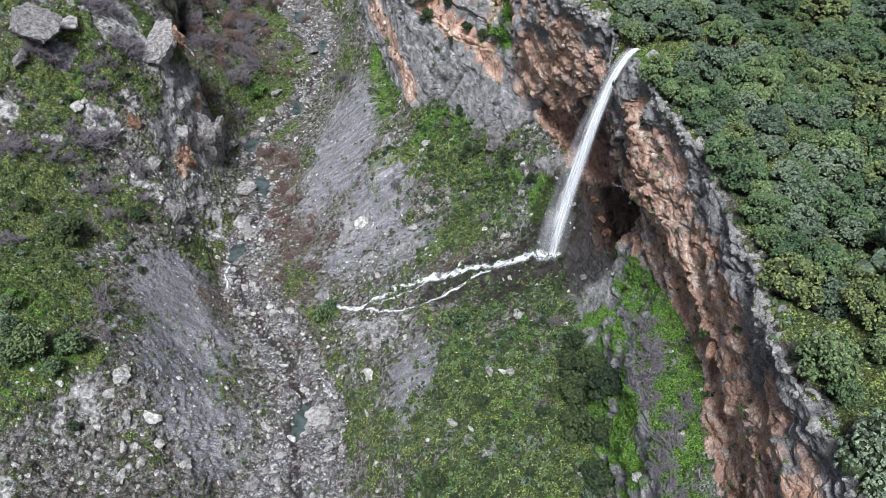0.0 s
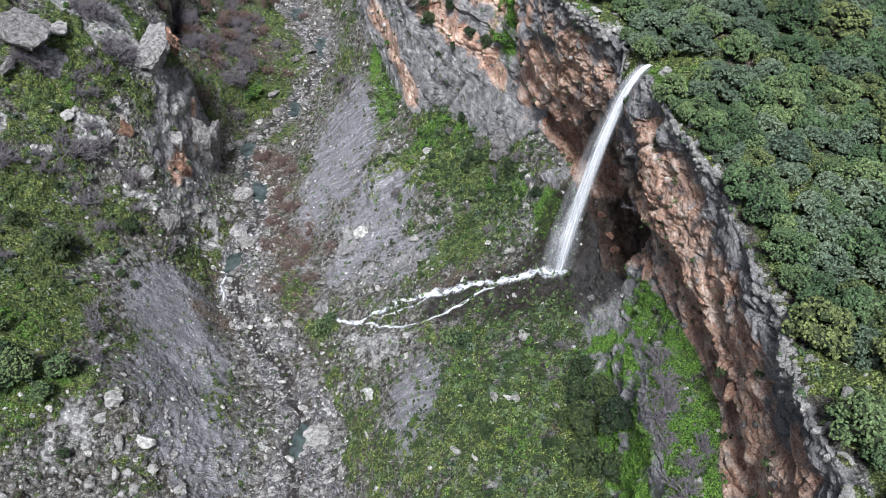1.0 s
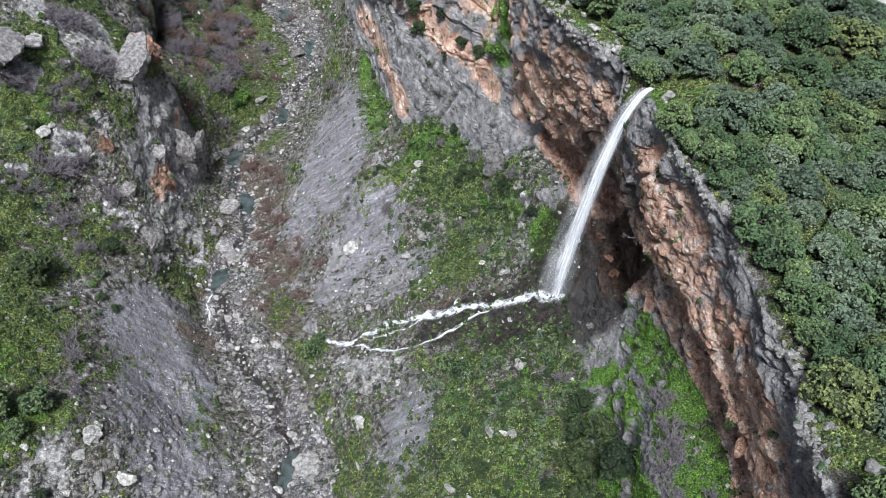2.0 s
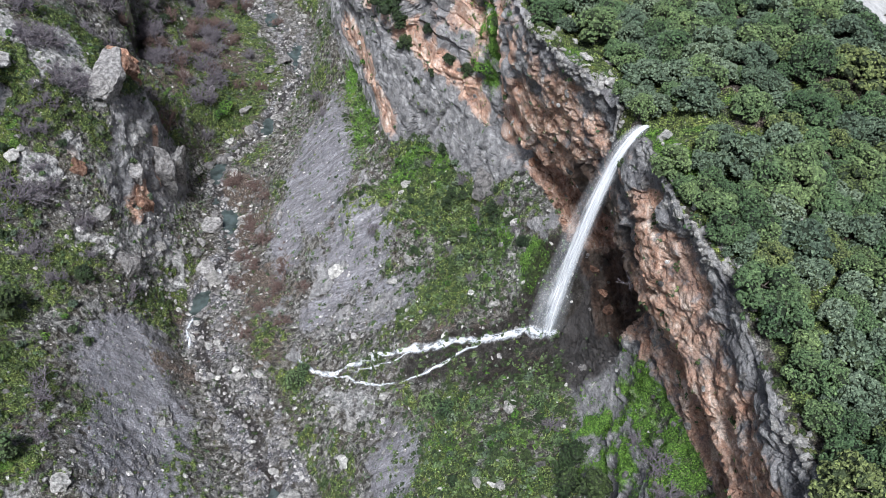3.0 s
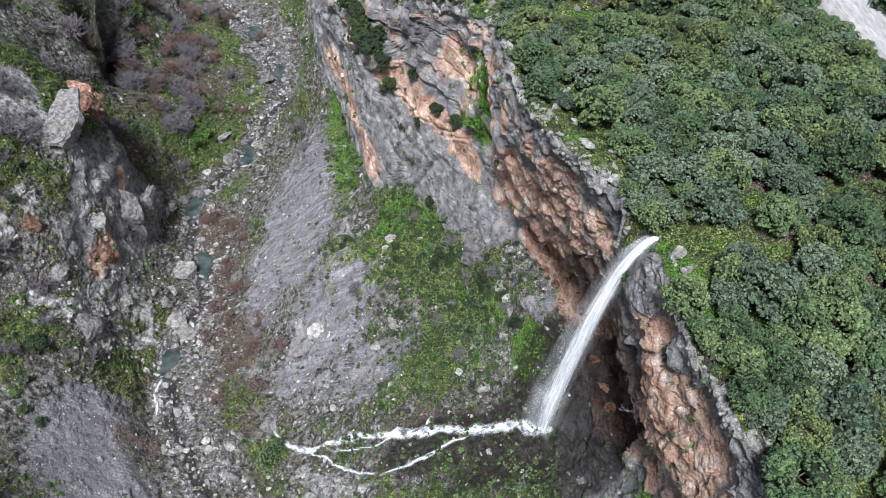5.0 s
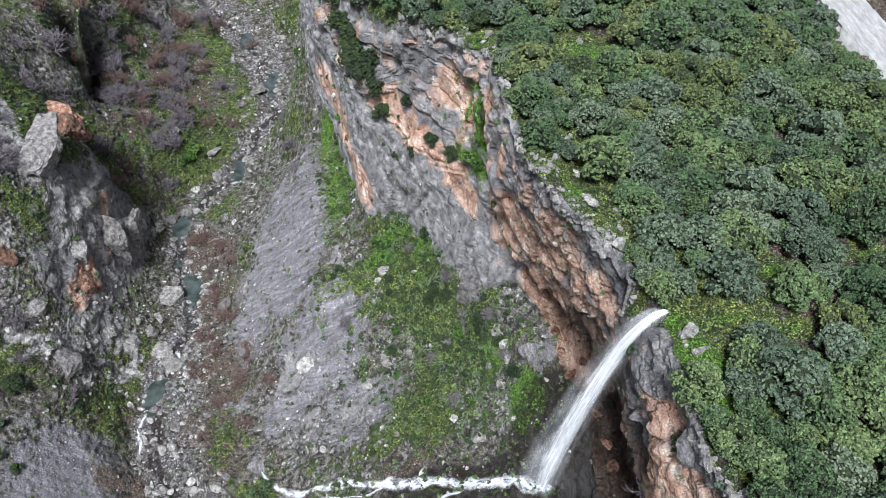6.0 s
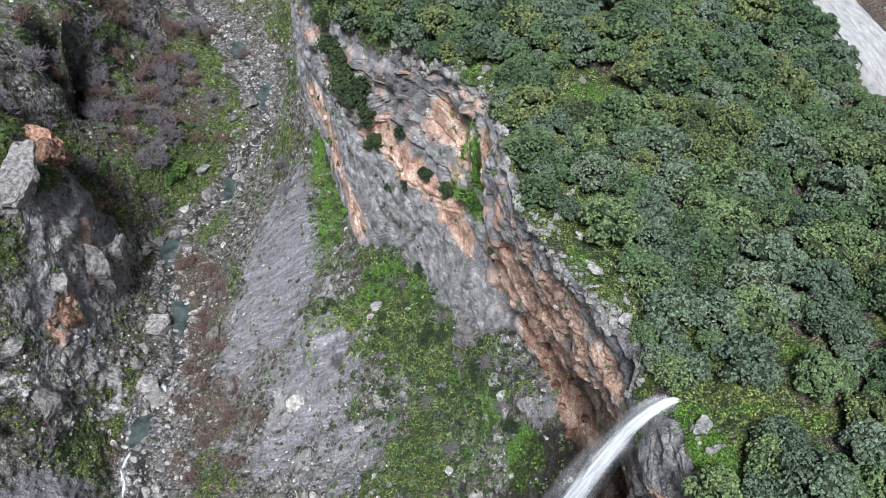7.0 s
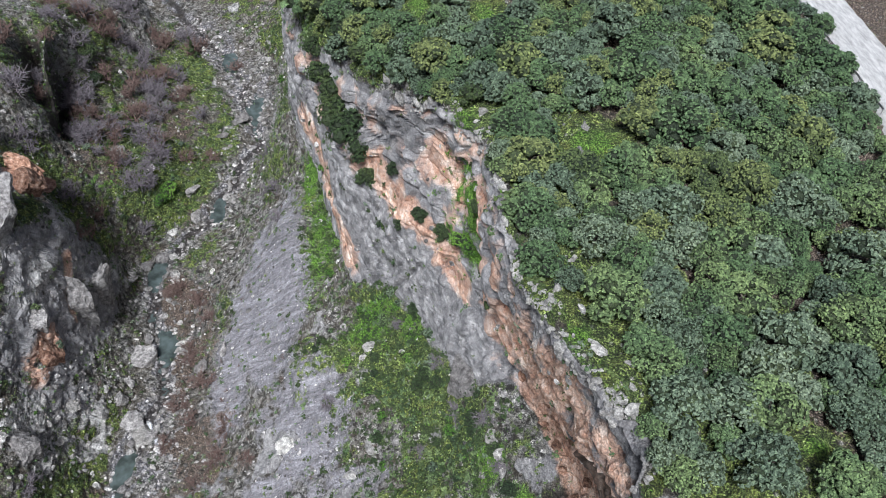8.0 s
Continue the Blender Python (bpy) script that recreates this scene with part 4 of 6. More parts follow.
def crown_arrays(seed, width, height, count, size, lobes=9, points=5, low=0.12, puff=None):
    """A lumpy crown on z = 0: inner lobes with their shade painted in, under a skin of leaf whorls. Verts, faces and
    the slot of each face.
    """
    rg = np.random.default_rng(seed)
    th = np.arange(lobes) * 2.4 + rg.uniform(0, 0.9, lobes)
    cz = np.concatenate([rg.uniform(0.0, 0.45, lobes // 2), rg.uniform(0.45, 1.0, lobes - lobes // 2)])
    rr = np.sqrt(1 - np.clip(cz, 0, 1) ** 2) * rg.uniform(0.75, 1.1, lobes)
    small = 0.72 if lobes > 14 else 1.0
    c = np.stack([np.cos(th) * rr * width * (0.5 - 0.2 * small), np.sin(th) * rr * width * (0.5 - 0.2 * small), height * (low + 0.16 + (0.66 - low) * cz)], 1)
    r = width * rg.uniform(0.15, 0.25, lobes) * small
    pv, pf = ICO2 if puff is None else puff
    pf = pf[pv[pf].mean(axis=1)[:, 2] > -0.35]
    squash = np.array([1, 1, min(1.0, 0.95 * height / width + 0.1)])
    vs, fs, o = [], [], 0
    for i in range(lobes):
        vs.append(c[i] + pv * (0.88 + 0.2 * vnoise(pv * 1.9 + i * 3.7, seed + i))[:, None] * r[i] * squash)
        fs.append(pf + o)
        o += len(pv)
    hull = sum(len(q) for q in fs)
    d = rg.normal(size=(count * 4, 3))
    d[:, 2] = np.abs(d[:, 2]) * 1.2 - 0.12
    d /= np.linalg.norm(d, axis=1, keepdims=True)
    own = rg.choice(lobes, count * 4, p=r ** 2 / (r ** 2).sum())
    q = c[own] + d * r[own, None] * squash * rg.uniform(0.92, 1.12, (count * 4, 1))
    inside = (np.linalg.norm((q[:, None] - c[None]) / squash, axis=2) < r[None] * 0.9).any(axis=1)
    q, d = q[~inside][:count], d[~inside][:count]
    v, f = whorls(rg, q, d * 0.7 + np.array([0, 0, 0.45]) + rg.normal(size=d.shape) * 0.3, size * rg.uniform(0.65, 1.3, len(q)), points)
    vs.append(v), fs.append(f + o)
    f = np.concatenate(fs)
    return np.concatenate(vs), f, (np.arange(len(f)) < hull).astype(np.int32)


def trunk_mesh(seed, height, radius, name="trunk"):
    """A tapered, leaning trunk with limbs."""
    rg = np.random.default_rng(seed)
    verts, faces = [], []

    def limb(a, b, ra, rb, n=6):
        a, b = np.array(a, float), np.array(b, float)
        d = (b - a) / np.linalg.norm(b - a)
        s = np.cross(d, [0.3, 0.9, 0.1])
        s /= np.linalg.norm(s)
        t = np.cross(d, s)
        o = len(verts)
        for q, rad in ((a, ra), ((a + b) / 2 + rg.normal(size=3) * radius * 0.5, (ra + rb) / 2), (b, rb)):
            for k in range(n):
                g = 2 * math.pi * k / n
                verts.append(q + (s * math.cos(g) + t * math.sin(g)) * rad)
        for ring in range(2):
            for k in range(n):
                faces.append([o + ring * n + k, o + ring * n + (k + 1) % n, o + (ring + 1) * n + (k + 1) % n, o + (ring + 1) * n + k])

    top = np.array([rg.normal() * 0.15, rg.normal() * 0.15, height * 0.5])
    limb((0, 0, -0.3), top, radius, radius * 0.65)
    for k in range(4):
        g = k * 1.6 + rg.uniform(0, 0.8)
        limb(top * rg.uniform(0.75, 1), top + np.array([math.cos(g), math.sin(g), 0.9]) * height * 0.3, radius * 0.5, radius * 0.15, 5)
    return raw_mesh(name, np.array(verts), np.array(faces), smooth=True)


def twig_arrays(seed, width, height, stems=9, depth=3):
    """A leafless bush: thin branching stems as three-sided tapers."""
    rg = np.random.default_rng(seed)
    verts, faces = [], []

    def stick(a, b, ra, rb):
        d = b - a
        s = np.cross(d, rg.normal(size=3))
        s /= np.linalg.norm(s) + 1e-9
        t = np.cross(d, s)
        t /= np.linalg.norm(t) + 1e-9
        o = len(verts)
        for q, rad in ((a, ra), (b, rb)):
            for k in range(3):
                verts.append(q + (s * math.cos(k * 2.094) + t * math.sin(k * 2.094)) * rad)
        for k in range(3):
            faces.append([o + k, o + (k + 1) % 3, o + 3 + (k + 1) % 3, o + 3 + k])

    def grow(a, d, ln, rad, level):
        b = a + d * ln
        stick(a, b, rad, rad * 0.6)
        if level == 0:
            return
        for _ in range(3 if level > 1 else 4):
            e = d + rg.normal(size=3) * 0.55 + np.array([0, 0, 0.15])
            e /= np.linalg.norm(e)
            grow(a + d * ln * rg.uniform(0.45, 1.0), e, ln * rg.uniform(0.55, 0.8), rad * 0.6, level - 1)

    for k in range(stems):
        g = rg.uniform(0, 6.283)
        lean = rg.uniform(0.1, 0.9)
        d = np.array([math.cos(g) * lean * width / height, math.sin(g) * lean * width / height, 1.0])
        d /= np.linalg.norm(d)
        grow(np.array([rg.normal() * width * 0.08, rg.normal() * width * 0.08, -0.1]), d, height * 0.42, 0.024 + 0.005 * height, depth - 1)
    return np.array(verts), np.array(faces)


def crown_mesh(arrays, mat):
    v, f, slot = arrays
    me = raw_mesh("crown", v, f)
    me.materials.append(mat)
    me.materials.append(MAT_INNER_SHADE)
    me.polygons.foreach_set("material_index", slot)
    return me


TREE_KINDS = []
for k in range(9):
    wdt = (4.6, 5.2, 4.0, 5.8, 4.4, 5.0, 3.6, 4.8, 5.4)[k]
    hgt = (3.2, 3.6, 3.0, 3.8, 3.4, 3.1, 2.7, 3.7, 3.3)[k]
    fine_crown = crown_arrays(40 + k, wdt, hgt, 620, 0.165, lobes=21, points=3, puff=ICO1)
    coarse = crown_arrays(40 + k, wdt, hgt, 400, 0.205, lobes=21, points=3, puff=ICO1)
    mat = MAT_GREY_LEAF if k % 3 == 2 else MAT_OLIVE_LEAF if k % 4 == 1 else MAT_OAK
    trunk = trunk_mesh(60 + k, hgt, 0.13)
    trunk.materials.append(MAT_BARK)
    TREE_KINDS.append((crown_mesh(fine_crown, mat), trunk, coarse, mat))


def tree_thing(name, crown_me, trunk_me, label, category, m, group=""):
    root = new(name)
    root.empty_display_size = 0.2
    part("trunk", trunk_me, None, root)
    part("crown", crown_me, None, root)
    root.matrix_world = m
    return tagged(root, label, category, group)


# ---- water ----
def water_material():
    m, nt, nodes, links, bsdf = material("stream_water")
    n = tex(nt, "noise", position(nt), Scale=0.5, Detail=3.0).outputs["Fac"]
    links.new(ramp(nt, n, [(0.35, (0.035, 0.045, 0.042)), (0.65, (0.09, 0.115, 0.115))]), bsdf.inputs["Base Color"])
    bsdf.inputs["Roughness"].default_value = 0.08
    bsdf.inputs["IOR"].default_value = 1.33
    w = tex(nt, "noise", position(nt), Scale=4.0, Detail=3.0).outputs["Fac"]
    add_bump(nt, bsdf, w, 0.25, 0.1)
    return m


def foam_material(name, along, across, density, soft):
    """White broken water; 'flow' holds across (x), metres along (y) and density (z)."""
    m, nt, nodes, links, bsdf = material(name)
    a = nodes.new("ShaderNodeAttribute")
    a.attribute_name = "flow"
    s = nodes.new("ShaderNodeSeparateXYZ")
    links.new(a.outputs["Vector"], s.inputs["Vector"])
    v = scaled(nt, a.outputs["Vector"], (across, along, 0.0))
    n = tex(nt, "noise", v, Scale=1.0, Detail=6.0, Roughness=0.62).outputs["Fac"]
    edge = math_node(nt, "SUBTRACT", 1.0, math_node(nt, "POWER", math_node(nt, "ABSOLUTE", s.outputs["X"]), 1.5))
    val = math_node(nt, "MULTIPLY", math_node(nt, "MULTIPLY", edge, s.outputs["Z"]), math_node(nt, "MULTIPLY_ADD", n, density))
    val.node.inputs[1].links[0].from_node.inputs[2].default_value = -density * 0.30
    r = nodes.new("ShaderNodeMapRange")
    r.inputs["From Min"].default_value, r.inputs["From Max"].default_value = 0.0, soft
    links.new(val, r.inputs["Value"])
    links.new(r.outputs["Result"], bsdf.inputs["Alpha"])
    links.new(ramp(nt, n, [(0.36, (0.72, 0.81, 0.93)), (0.52, (0.92, 0.95, 1.0))]), bsdf.inputs["Base Color"])
    up = nodes.new("ShaderNodeCombineXYZ")
    up.inputs[1].default_value, up.inputs[2].default_value = -0.35, 0.94
    links.new(up.outputs["Vector"], bsdf.inputs["Normal"])
    bsdf.inputs["Roughness"].default_value = 0.8
    return m


MAT_WATER = water_material()
MAT_FOAM = foam_material("white_water", 0.9, 1.5, 2.6, 0.9)
MAT_FALL = foam_material("falling_water", 0.14, 2.6, 3.2, 0.85)
MAT_MIST = foam_material("falling_mist", 0.10, 1.6, 1.6, 1.3)


def flow_mesh(name, strips, mat):
    """Ribbons: each a (rows, cols, 3) array of places with a (rows, cols, 3) array of flow."""
    vs, fs, ws, o = [], [], [], 0
    for g, w in strips:
        r, c = g.shape[:2]
        idx = np.arange(r * c).reshape(r, c) + o
        fs.append(np.stack([idx[:-1, :-1], idx[:-1, 1:], idx[1:, 1:], idx[1:, :-1]], -1).reshape(-1, 4))
        vs.append(g.reshape(-1, 3)), ws.append(w.reshape(-1, 3))
        o += r * c
    me = raw_mesh(name, np.concatenate(vs), np.concatenate(fs), smooth=True)
    a = me.attributes.new("flow", "FLOAT_VECTOR", "POINT")
    a.data.foreach_set("vector", np.concatenate(ws).astype(np.float32).ravel())
    me.materials.append(mat)
    return me


def smooth_line(pts, spacing=0.4):
    a = np.array(pts, float)
    t = np.concatenate([[0], np.cumsum(np.linalg.norm(np.diff(a[:, :2], axis=0), axis=1))])
    at = np.arange(0, t[-1], spacing)
    return np.stack([pchip(t, a[:, k], at) for k in range(a.shape[1])], 1), at


def brook(name, pts, label, wiggle=0.22, lift=0.1, seed=3, taper=True):
    """Broken white water that clings to the slope. pts: (x, y, width)."""
    line, at = smooth_line(pts)
    d = np.gradient(line[:, :2], axis=0)
    d /= np.linalg.norm(d, axis=1, keepdims=True)
    side = np.stack([-d[:, 1], d[:, 0]], 1)
    sway = vnoise(np.stack([at * 0.45, at * 0, at * 0 + seed], 1), seed) * wiggle + vnoise(np.stack([at * 1.5, at * 0, at * 0 + seed], 1), seed + 1) * wiggle * 0.4
    wide = line[:, 2] * 0.85 * (1 + 0.28 * vnoise(np.stack([at * 0.8, at * 0 + 5, at * 0 + seed], 1), seed + 2))
    cols = 7
    u = np.linspace(-1, 1, cols)
    xy = line[:, None, :2] + side[:, None, :] * (sway[:, None, None] + u[None, :, None] * wide[:, None, None] / 2)
    z = ground_z(xy[..., 0].ravel(), xy[..., 1].ravel()).reshape(xy.shape[:2])
    g = np.concatenate([xy, (z + lift + 0.08 * (1 - u[None, :] ** 2))[..., None]], 2)
    dens = np.ones(len(at)) if not taper else np.clip(np.minimum(at / 0.8, (at[-1] - at) / 2.0), 0.15, 1)
    w = np.stack([np.repeat(u[None, :], len(at), 0), np.repeat(at[:, None], cols, 1), np.repeat(dens[:, None], cols, 1)], 2)
    return tagged(new(name, flow_mesh(name, [(g, w)], MAT_FOAM)), label, "stream", kind="structure")


FALL_TOP, FALL_FOOT = np.array((25.7, 92.2, 76.2)), np.array((18.2, 92.4, 35.4))


def fall_strip(rg, spread0, spread1, width0, width1, s0, s1, dens, drift):
    """One ribbon of the fall: a thrown curve from lip to foot, widening on the way."""
    n, cols = 46, 7
    s = np.linspace(s0, s1, n)
    o = rg.normal(size=2)
    across = np.array([0.62, -0.78, 0])
    out = np.array([-0.78, -0.62, 0])
    path = FALL_TOP + (FALL_FOOT - FALL_TOP) * np.stack([s, s, s * s], 1)
    path = path + across * (o[0] * (spread0 + (spread1 - spread0) * s))[:, None] + out * (o[1] * (spread0 + (spread1 - spread0) * s))[:, None] * 0.6
    path = path + np.array([-0.85, 0.5, 0]) * (drift * s ** 2)[:, None]
    wid = width0 + (width1 - width0) * s
    u = np.linspace(-1, 1, cols)
    ang = rg.uniform(-0.7, 0.7)
    side = across * math.cos(ang) + out * math.sin(ang)
    g = path[:, None, :] + side[None, None, :] * (u[None, :, None] * wid[:, None, None] / 2)
    ln = np.concatenate([[0], np.cumsum(np.linalg.norm(np.diff(path, axis=0), axis=1))]) + rg.uniform(0, 60)
    fade = np.clip(np.minimum((s - s0) / 0.04 + 0.3, (s1 - s) / 0.05 + 0.3), 0, 1) * dens
    w = np.stack([np.repeat(u[None, :], n, 0), np.repeat(ln[:, None], cols, 1), np.repeat(fade[:, None], cols, 1)], 2)
    return g, w


def waterfall():
    rg = np.random.default_rng(8)
    root = new("waterfall")
    root.location = tuple(FALL_FOOT)
    inv = Matrix.Translation(-Vector(FALL_FOOT))
    jet = [fall_strip(rg, 0.05, 0.22, 0.45, 1.5, 0.0, 1.0, 0.72, 0) for _ in range(3)]
    veil = [fall_strip(rg, 0.16, 0.6, 0.6, 2.4, 0.03, rg.uniform(0.9, 1.0), 0.8, rg.uniform(0.0, 0.9)) for _ in range(3)]
    mist = [fall_strip(rg, 0.1, 0.4, 1.0, 4.6, 0.06, 1.0, 0.8, rg.uniform(0.2, 1.2)) for _ in range(2)]
    mist += [fall_strip(rg, 0.4, 0.7, 2.6, 5.6, 0.86, 1.01, 0.7, rg.uniform(0.0, 0.6)) for _ in range(1)]
    for nm, strips, mat in (("jet", jet, MAT_FALL), ("veil", veil, MAT_FALL), ("mist", mist, MAT_MIST)):
        for strip in strips:
            ob = part(nm, flow_mesh(nm, [strip], mat), None, root)
            ob.matrix_parent_inverse = inv
    return tagged(root, "tall white waterfall leaping from the cliff rim", "waterfall")


waterfall()
brook("brook", [(20, 92.2, 1.2), (18, 92.8, 2.4), (14.5, 94.3, 1.9), (9.2, 95.6, 2.0), (5, 96.8, 1.6), (1.6, 97.6, 2.2), (-4, 99, 1.9), (-9, 101, 1.9), (-14, 102.2, 1.6), (-18.8, 103.4, 1.6), (-21, 104.8, 1.5), (-23.2, 106.8, 0.9), (-24.4, 108.4, 0.3)], "white rushing brook below the waterfall")
brook("brook", [(9, 95, 0.5), (5.5, 93.9, 0.9), (2.5, 93.2, 0.9), (-1.5, 92.6, 0.5), (-4.4, 92.2, 0.6)], "thin white side brook on the wet slope", seed=5)
brook("brook", [(-4.5, 93, 0.5), (-7, 94, 0.6), (-9.6, 95.8, 0.7), (-14, 100, 0.6), (-18, 103, 0.6)], "thin white side brook among wet stones", seed=7)
brook("brook", [(-2, 98.2, 0.4), (-5, 97.6, 0.5), (-9, 98.6, 0.5), (-13, 101, 0.5)], "thin white thread of water between stones", seed=9)
for pts in ([(-44.6, 134.5, 0.8), (-42.8, 131.5, 1.2), (-40.8, 128.5, 0.8)], [(-46.8, 121, 0.6), (-47.2, 118.5, 1.0), (-46.5, 115, 0.7), (-45.2, 111, 0.5)]):
    brook("cascade", pts, "small white cascade between stream boulders", seed=int(-pts[0][0]))


def stream():
    yy = np.arange(20.0, 272.0, 0.6)
    bl, br = np.array(LINES["bank_left"], float), np.array(LINES["bank_right"], float)
    xl, xr = pchip(bl[:, 0], bl[:, 1], yy), pchip(br[:, 0], br[:, 1], yy)
    zl, zr = pchip(bl[:, 0], bl[:, 2], yy), pchip(br[:, 0], br[:, 2], yy)
    u = np.linspace(-0.05, 1.05, 9)
    g = np.stack([xl[:, None] + (xr - xl)[:, None] * u, np.repeat(yy[:, None], 9, 1), np.repeat((np.minimum(zl, zr) - 0.74)[:, None], 9, 1)], 2)
    me = grid_mesh("stream", g)
    me.materials.append(MAT_WATER)
    tagged(new("stream", me), "shallow grey-green stream between boulders", "stream", kind="structure")


stream()


# ---- road on the table ----
def road():
    m, nt, nodes, links, bsdf = material("pale_road")
    n1 = tex(nt, "noise", scaled(nt, position(nt), (2.0, 0.35, 1)), Scale=1.0, Detail=6.0, Roughness=0.7).outputs["Fac"]
    n2 = tex(nt, "noise", position(nt), Scale=6.0, Detail=4.0).outputs["Fac"]
    c = ramp(nt, n1, [(0.36, (0.25, 0.25, 0.255)), (0.5, (0.39, 0.39, 0.40)), (0.64, (0.56, 0.56, 0.56))])
    links.new(mixc(nt, 0.25, c, ramp(nt, n2, [(0.3, (0.2, 0.19, 0.18)), (0.7, (0.6, 0.59, 0.57))])), bsdf.inputs["Base Color"])
    bsdf.inputs["Roughness"].default_value = 0.9
    add_bump(nt, bsdf, n2, 0.4, 0.05)
    yy = np.arange(105.0, 262.0, 1.0)
    u = np.linspace(0, 8.4, 8)
    x0 = 56.4 + 0.0035 * (yy - 150) ** 2 * (yy < 150) - 0.01 * (yy - 165) * (yy > 165)
    z = plateau_z(x0 + 3, yy) + 0.9
    edge = np.where((u < 0.2) | (u > 8.2), -1.2, 0.0)
    g = np.stack([x0[:, None] + u[None, :] + 0.12 * vnoise(np.stack([yy, yy * 0, yy * 0], 1), 3)[:, None], np.repeat(yy[:, None], 8, 1), z[:, None] + edge[None, :]], 2)
    me = grid_mesh("road", g)
    me.materials.append(m)
    tagged(new("road", me), "pale worn concrete road beside the woods", "road", kind="structure")
    steel, snt, _, slinks, sb = material("galvanised_steel")
    n3 = tex(snt, "noise", position(snt), Scale=3.0, Detail=4.0).outputs["Fac"]
    slinks.new(ramp(snt, n3, [(0.3, (0.42, 0.43, 0.44)), (0.7, (0.66, 0.67, 0.68))]), sb.inputs["Base Color"])
    sb.inputs["Metallic"].default_value, sb.inputs["Roughness"].default_value = 0.6, 0.5
    root = new("guard_rail")
    for a, b in ((138, 157), (160, 186)):
        yy2 = np.arange(a, b + 0.1, 1.0)
        xx = np.interp(yy2, yy, x0) + 0.35
        zz = np.interp(yy2, yy, z)
        prof = [(0, 0.45), (0.06, 0.52), (0.0, 0.6), (0.06, 0.68), (0, 0.76), (-0.03, 0.76), (-0.03, 0.45)]
        g = np.stack([np.stack([xx + px, yy2, zz + pz], 1) for px, pz in prof + prof[:1]], 1)
        me = grid_mesh("rail", g)
        part("rail", me, steel, root, "galvanised steel guard rail")
        for k in range(0, len(yy2), 3):
            bm = bmesh.new()
            bmesh.ops.create_cube(bm, size=1, matrix=Matrix.Translation((xx[k] - 0.1, yy2[k], zz[k] + 0.3)) @ Matrix.Diagonal((0.1, 0.12, 1.1, 1)))
            part("post", bm, steel, root)
    tagged(root, "galvanised steel guard rail along the road", "guard rail")


road()

# ---- woods on the table ----
pick = random.Random(12)
wooded = lambda x, y: x < np.interp(y, (27, 50, 70, 100, 170), (33, 43, 51, 64, 74)) and y < 178
ROCK_GAPS = [(19.4, 115.8), (21.7, 115.1), (20.1, 110.4), (23.2, 103), (20.6, 105.8), (23, 101.5), (26.4, 89.2), (26.9, 86.5)]
SPARSE = [crown_arrays(90 + k, 5.0, 3.2, 40, 0.6, lobes=6, points=3, puff=ICO1) for k in range(3)]
spots = []
grid_cells = {}
for _ in range(26000):
    y = pick.uniform(12, 235)
    rx = float(np.interp(y, ys, rim_line[0]))
    x = rx + pick.uniform(0.8, 62)
    gap = 2.2 if y < 62 else 1.5 if y < 100 else 2.6 if y < 128 else 1.3
    if x < rx + gap or 54.8 + max(0.0, 150 - y) ** 2 * 0.0035 < x < 67 and y > 100 or blob(x, y, [(a, b, c + 1.8, d + 1.8) for a, b, c, d in CLEARINGS]) > 0.4 or any((x - a) ** 2 + (y - b) ** 2 < 4.8 for a, b in ROCK_GAPS):
        continue
    size = pick.choice((0.62, 0.75, 0.88, 1.0, 1.12, 1.3))
    if not wooded(x, y):
        size *= 1.6
    need = 1.14 * size
    ci, cj = int(x // 3), int(y // 3)
    ok = True
    for a in range(ci - 1, ci + 2):
        for b in range(cj - 1, cj + 2):
            for qx, qy, qn in grid_cells.get((a, b), ()):
                if (qx - x) ** 2 + (qy - y) ** 2 < (need + qn) ** 2:
                    ok = False
    if ok:
        grid_cells.setdefault((ci, cj), []).append((x, y, need))
        spots.append((x, y, size))
inside = lambda s: s[0] < 34 + 0.25 * (s[1] - 25) and s[1] < 133
named = [s for s in spots if inside(s)][:300]
rest = [s for s in spots if s not in set(named)]
LABELS = {"evergreen_leaves": "evergreen oak with a dense lumpy green crown", "olive_leaves": "evergreen oak with a dense olive-yellow crown", "grey_green_leaves": "evergreen shrub tree with a dense grey-green crown"}
for x, y, size in named:
    p, n = ground_point(x, y, "rim", "table_far")
    k = pick.randrange(9)
    tree_thing("oak_tree", TREE_KINDS[k][0], TREE_KINDS[k][1], LABELS[TREE_KINDS[k][3].name], "tree", Matrix.Translation(p) @ Matrix.Rotation(pick.uniform(0, 6.3), 4, "Z") @ Matrix.Diagonal((size, size, size * pick.uniform(0.85, 1.15), 1)), "woods on the table")


def joined(name, items, mat, label, category):
    """Many crowns as one mesh. items: (crown arrays, 4x4 array)."""
    vs, fs, slots, o = [], [], [], 0
    for (v, f, slot), m in items:
        vs.append(v @ m[:3, :3].T + m[:3, 3])
        fs.append(f + o)
        slots.append(slot)
        o += len(v)
    return tagged(new(name, crown_mesh((np.concatenate(vs), np.concatenate(fs), np.concatenate(slots)), mat)), label, category, kind="stuff")


far = {}
for x, y, size in rest:
    p, n = ground_point(x, y, "rim", "table_far")
    k = pick.randrange(9)
    m = np.array(Matrix.Translation(p) @ Matrix.Rotation(pick.uniform(0, 6.3), 4, "Z") @ Matrix.Diagonal((size, size, size, 1)))
    far.setdefault(TREE_KINDS[k][3].name, (TREE_KINDS[k][3], []))[1].append((TREE_KINDS[k][2] if wooded(x, y) else SPARSE[k % 3], m))
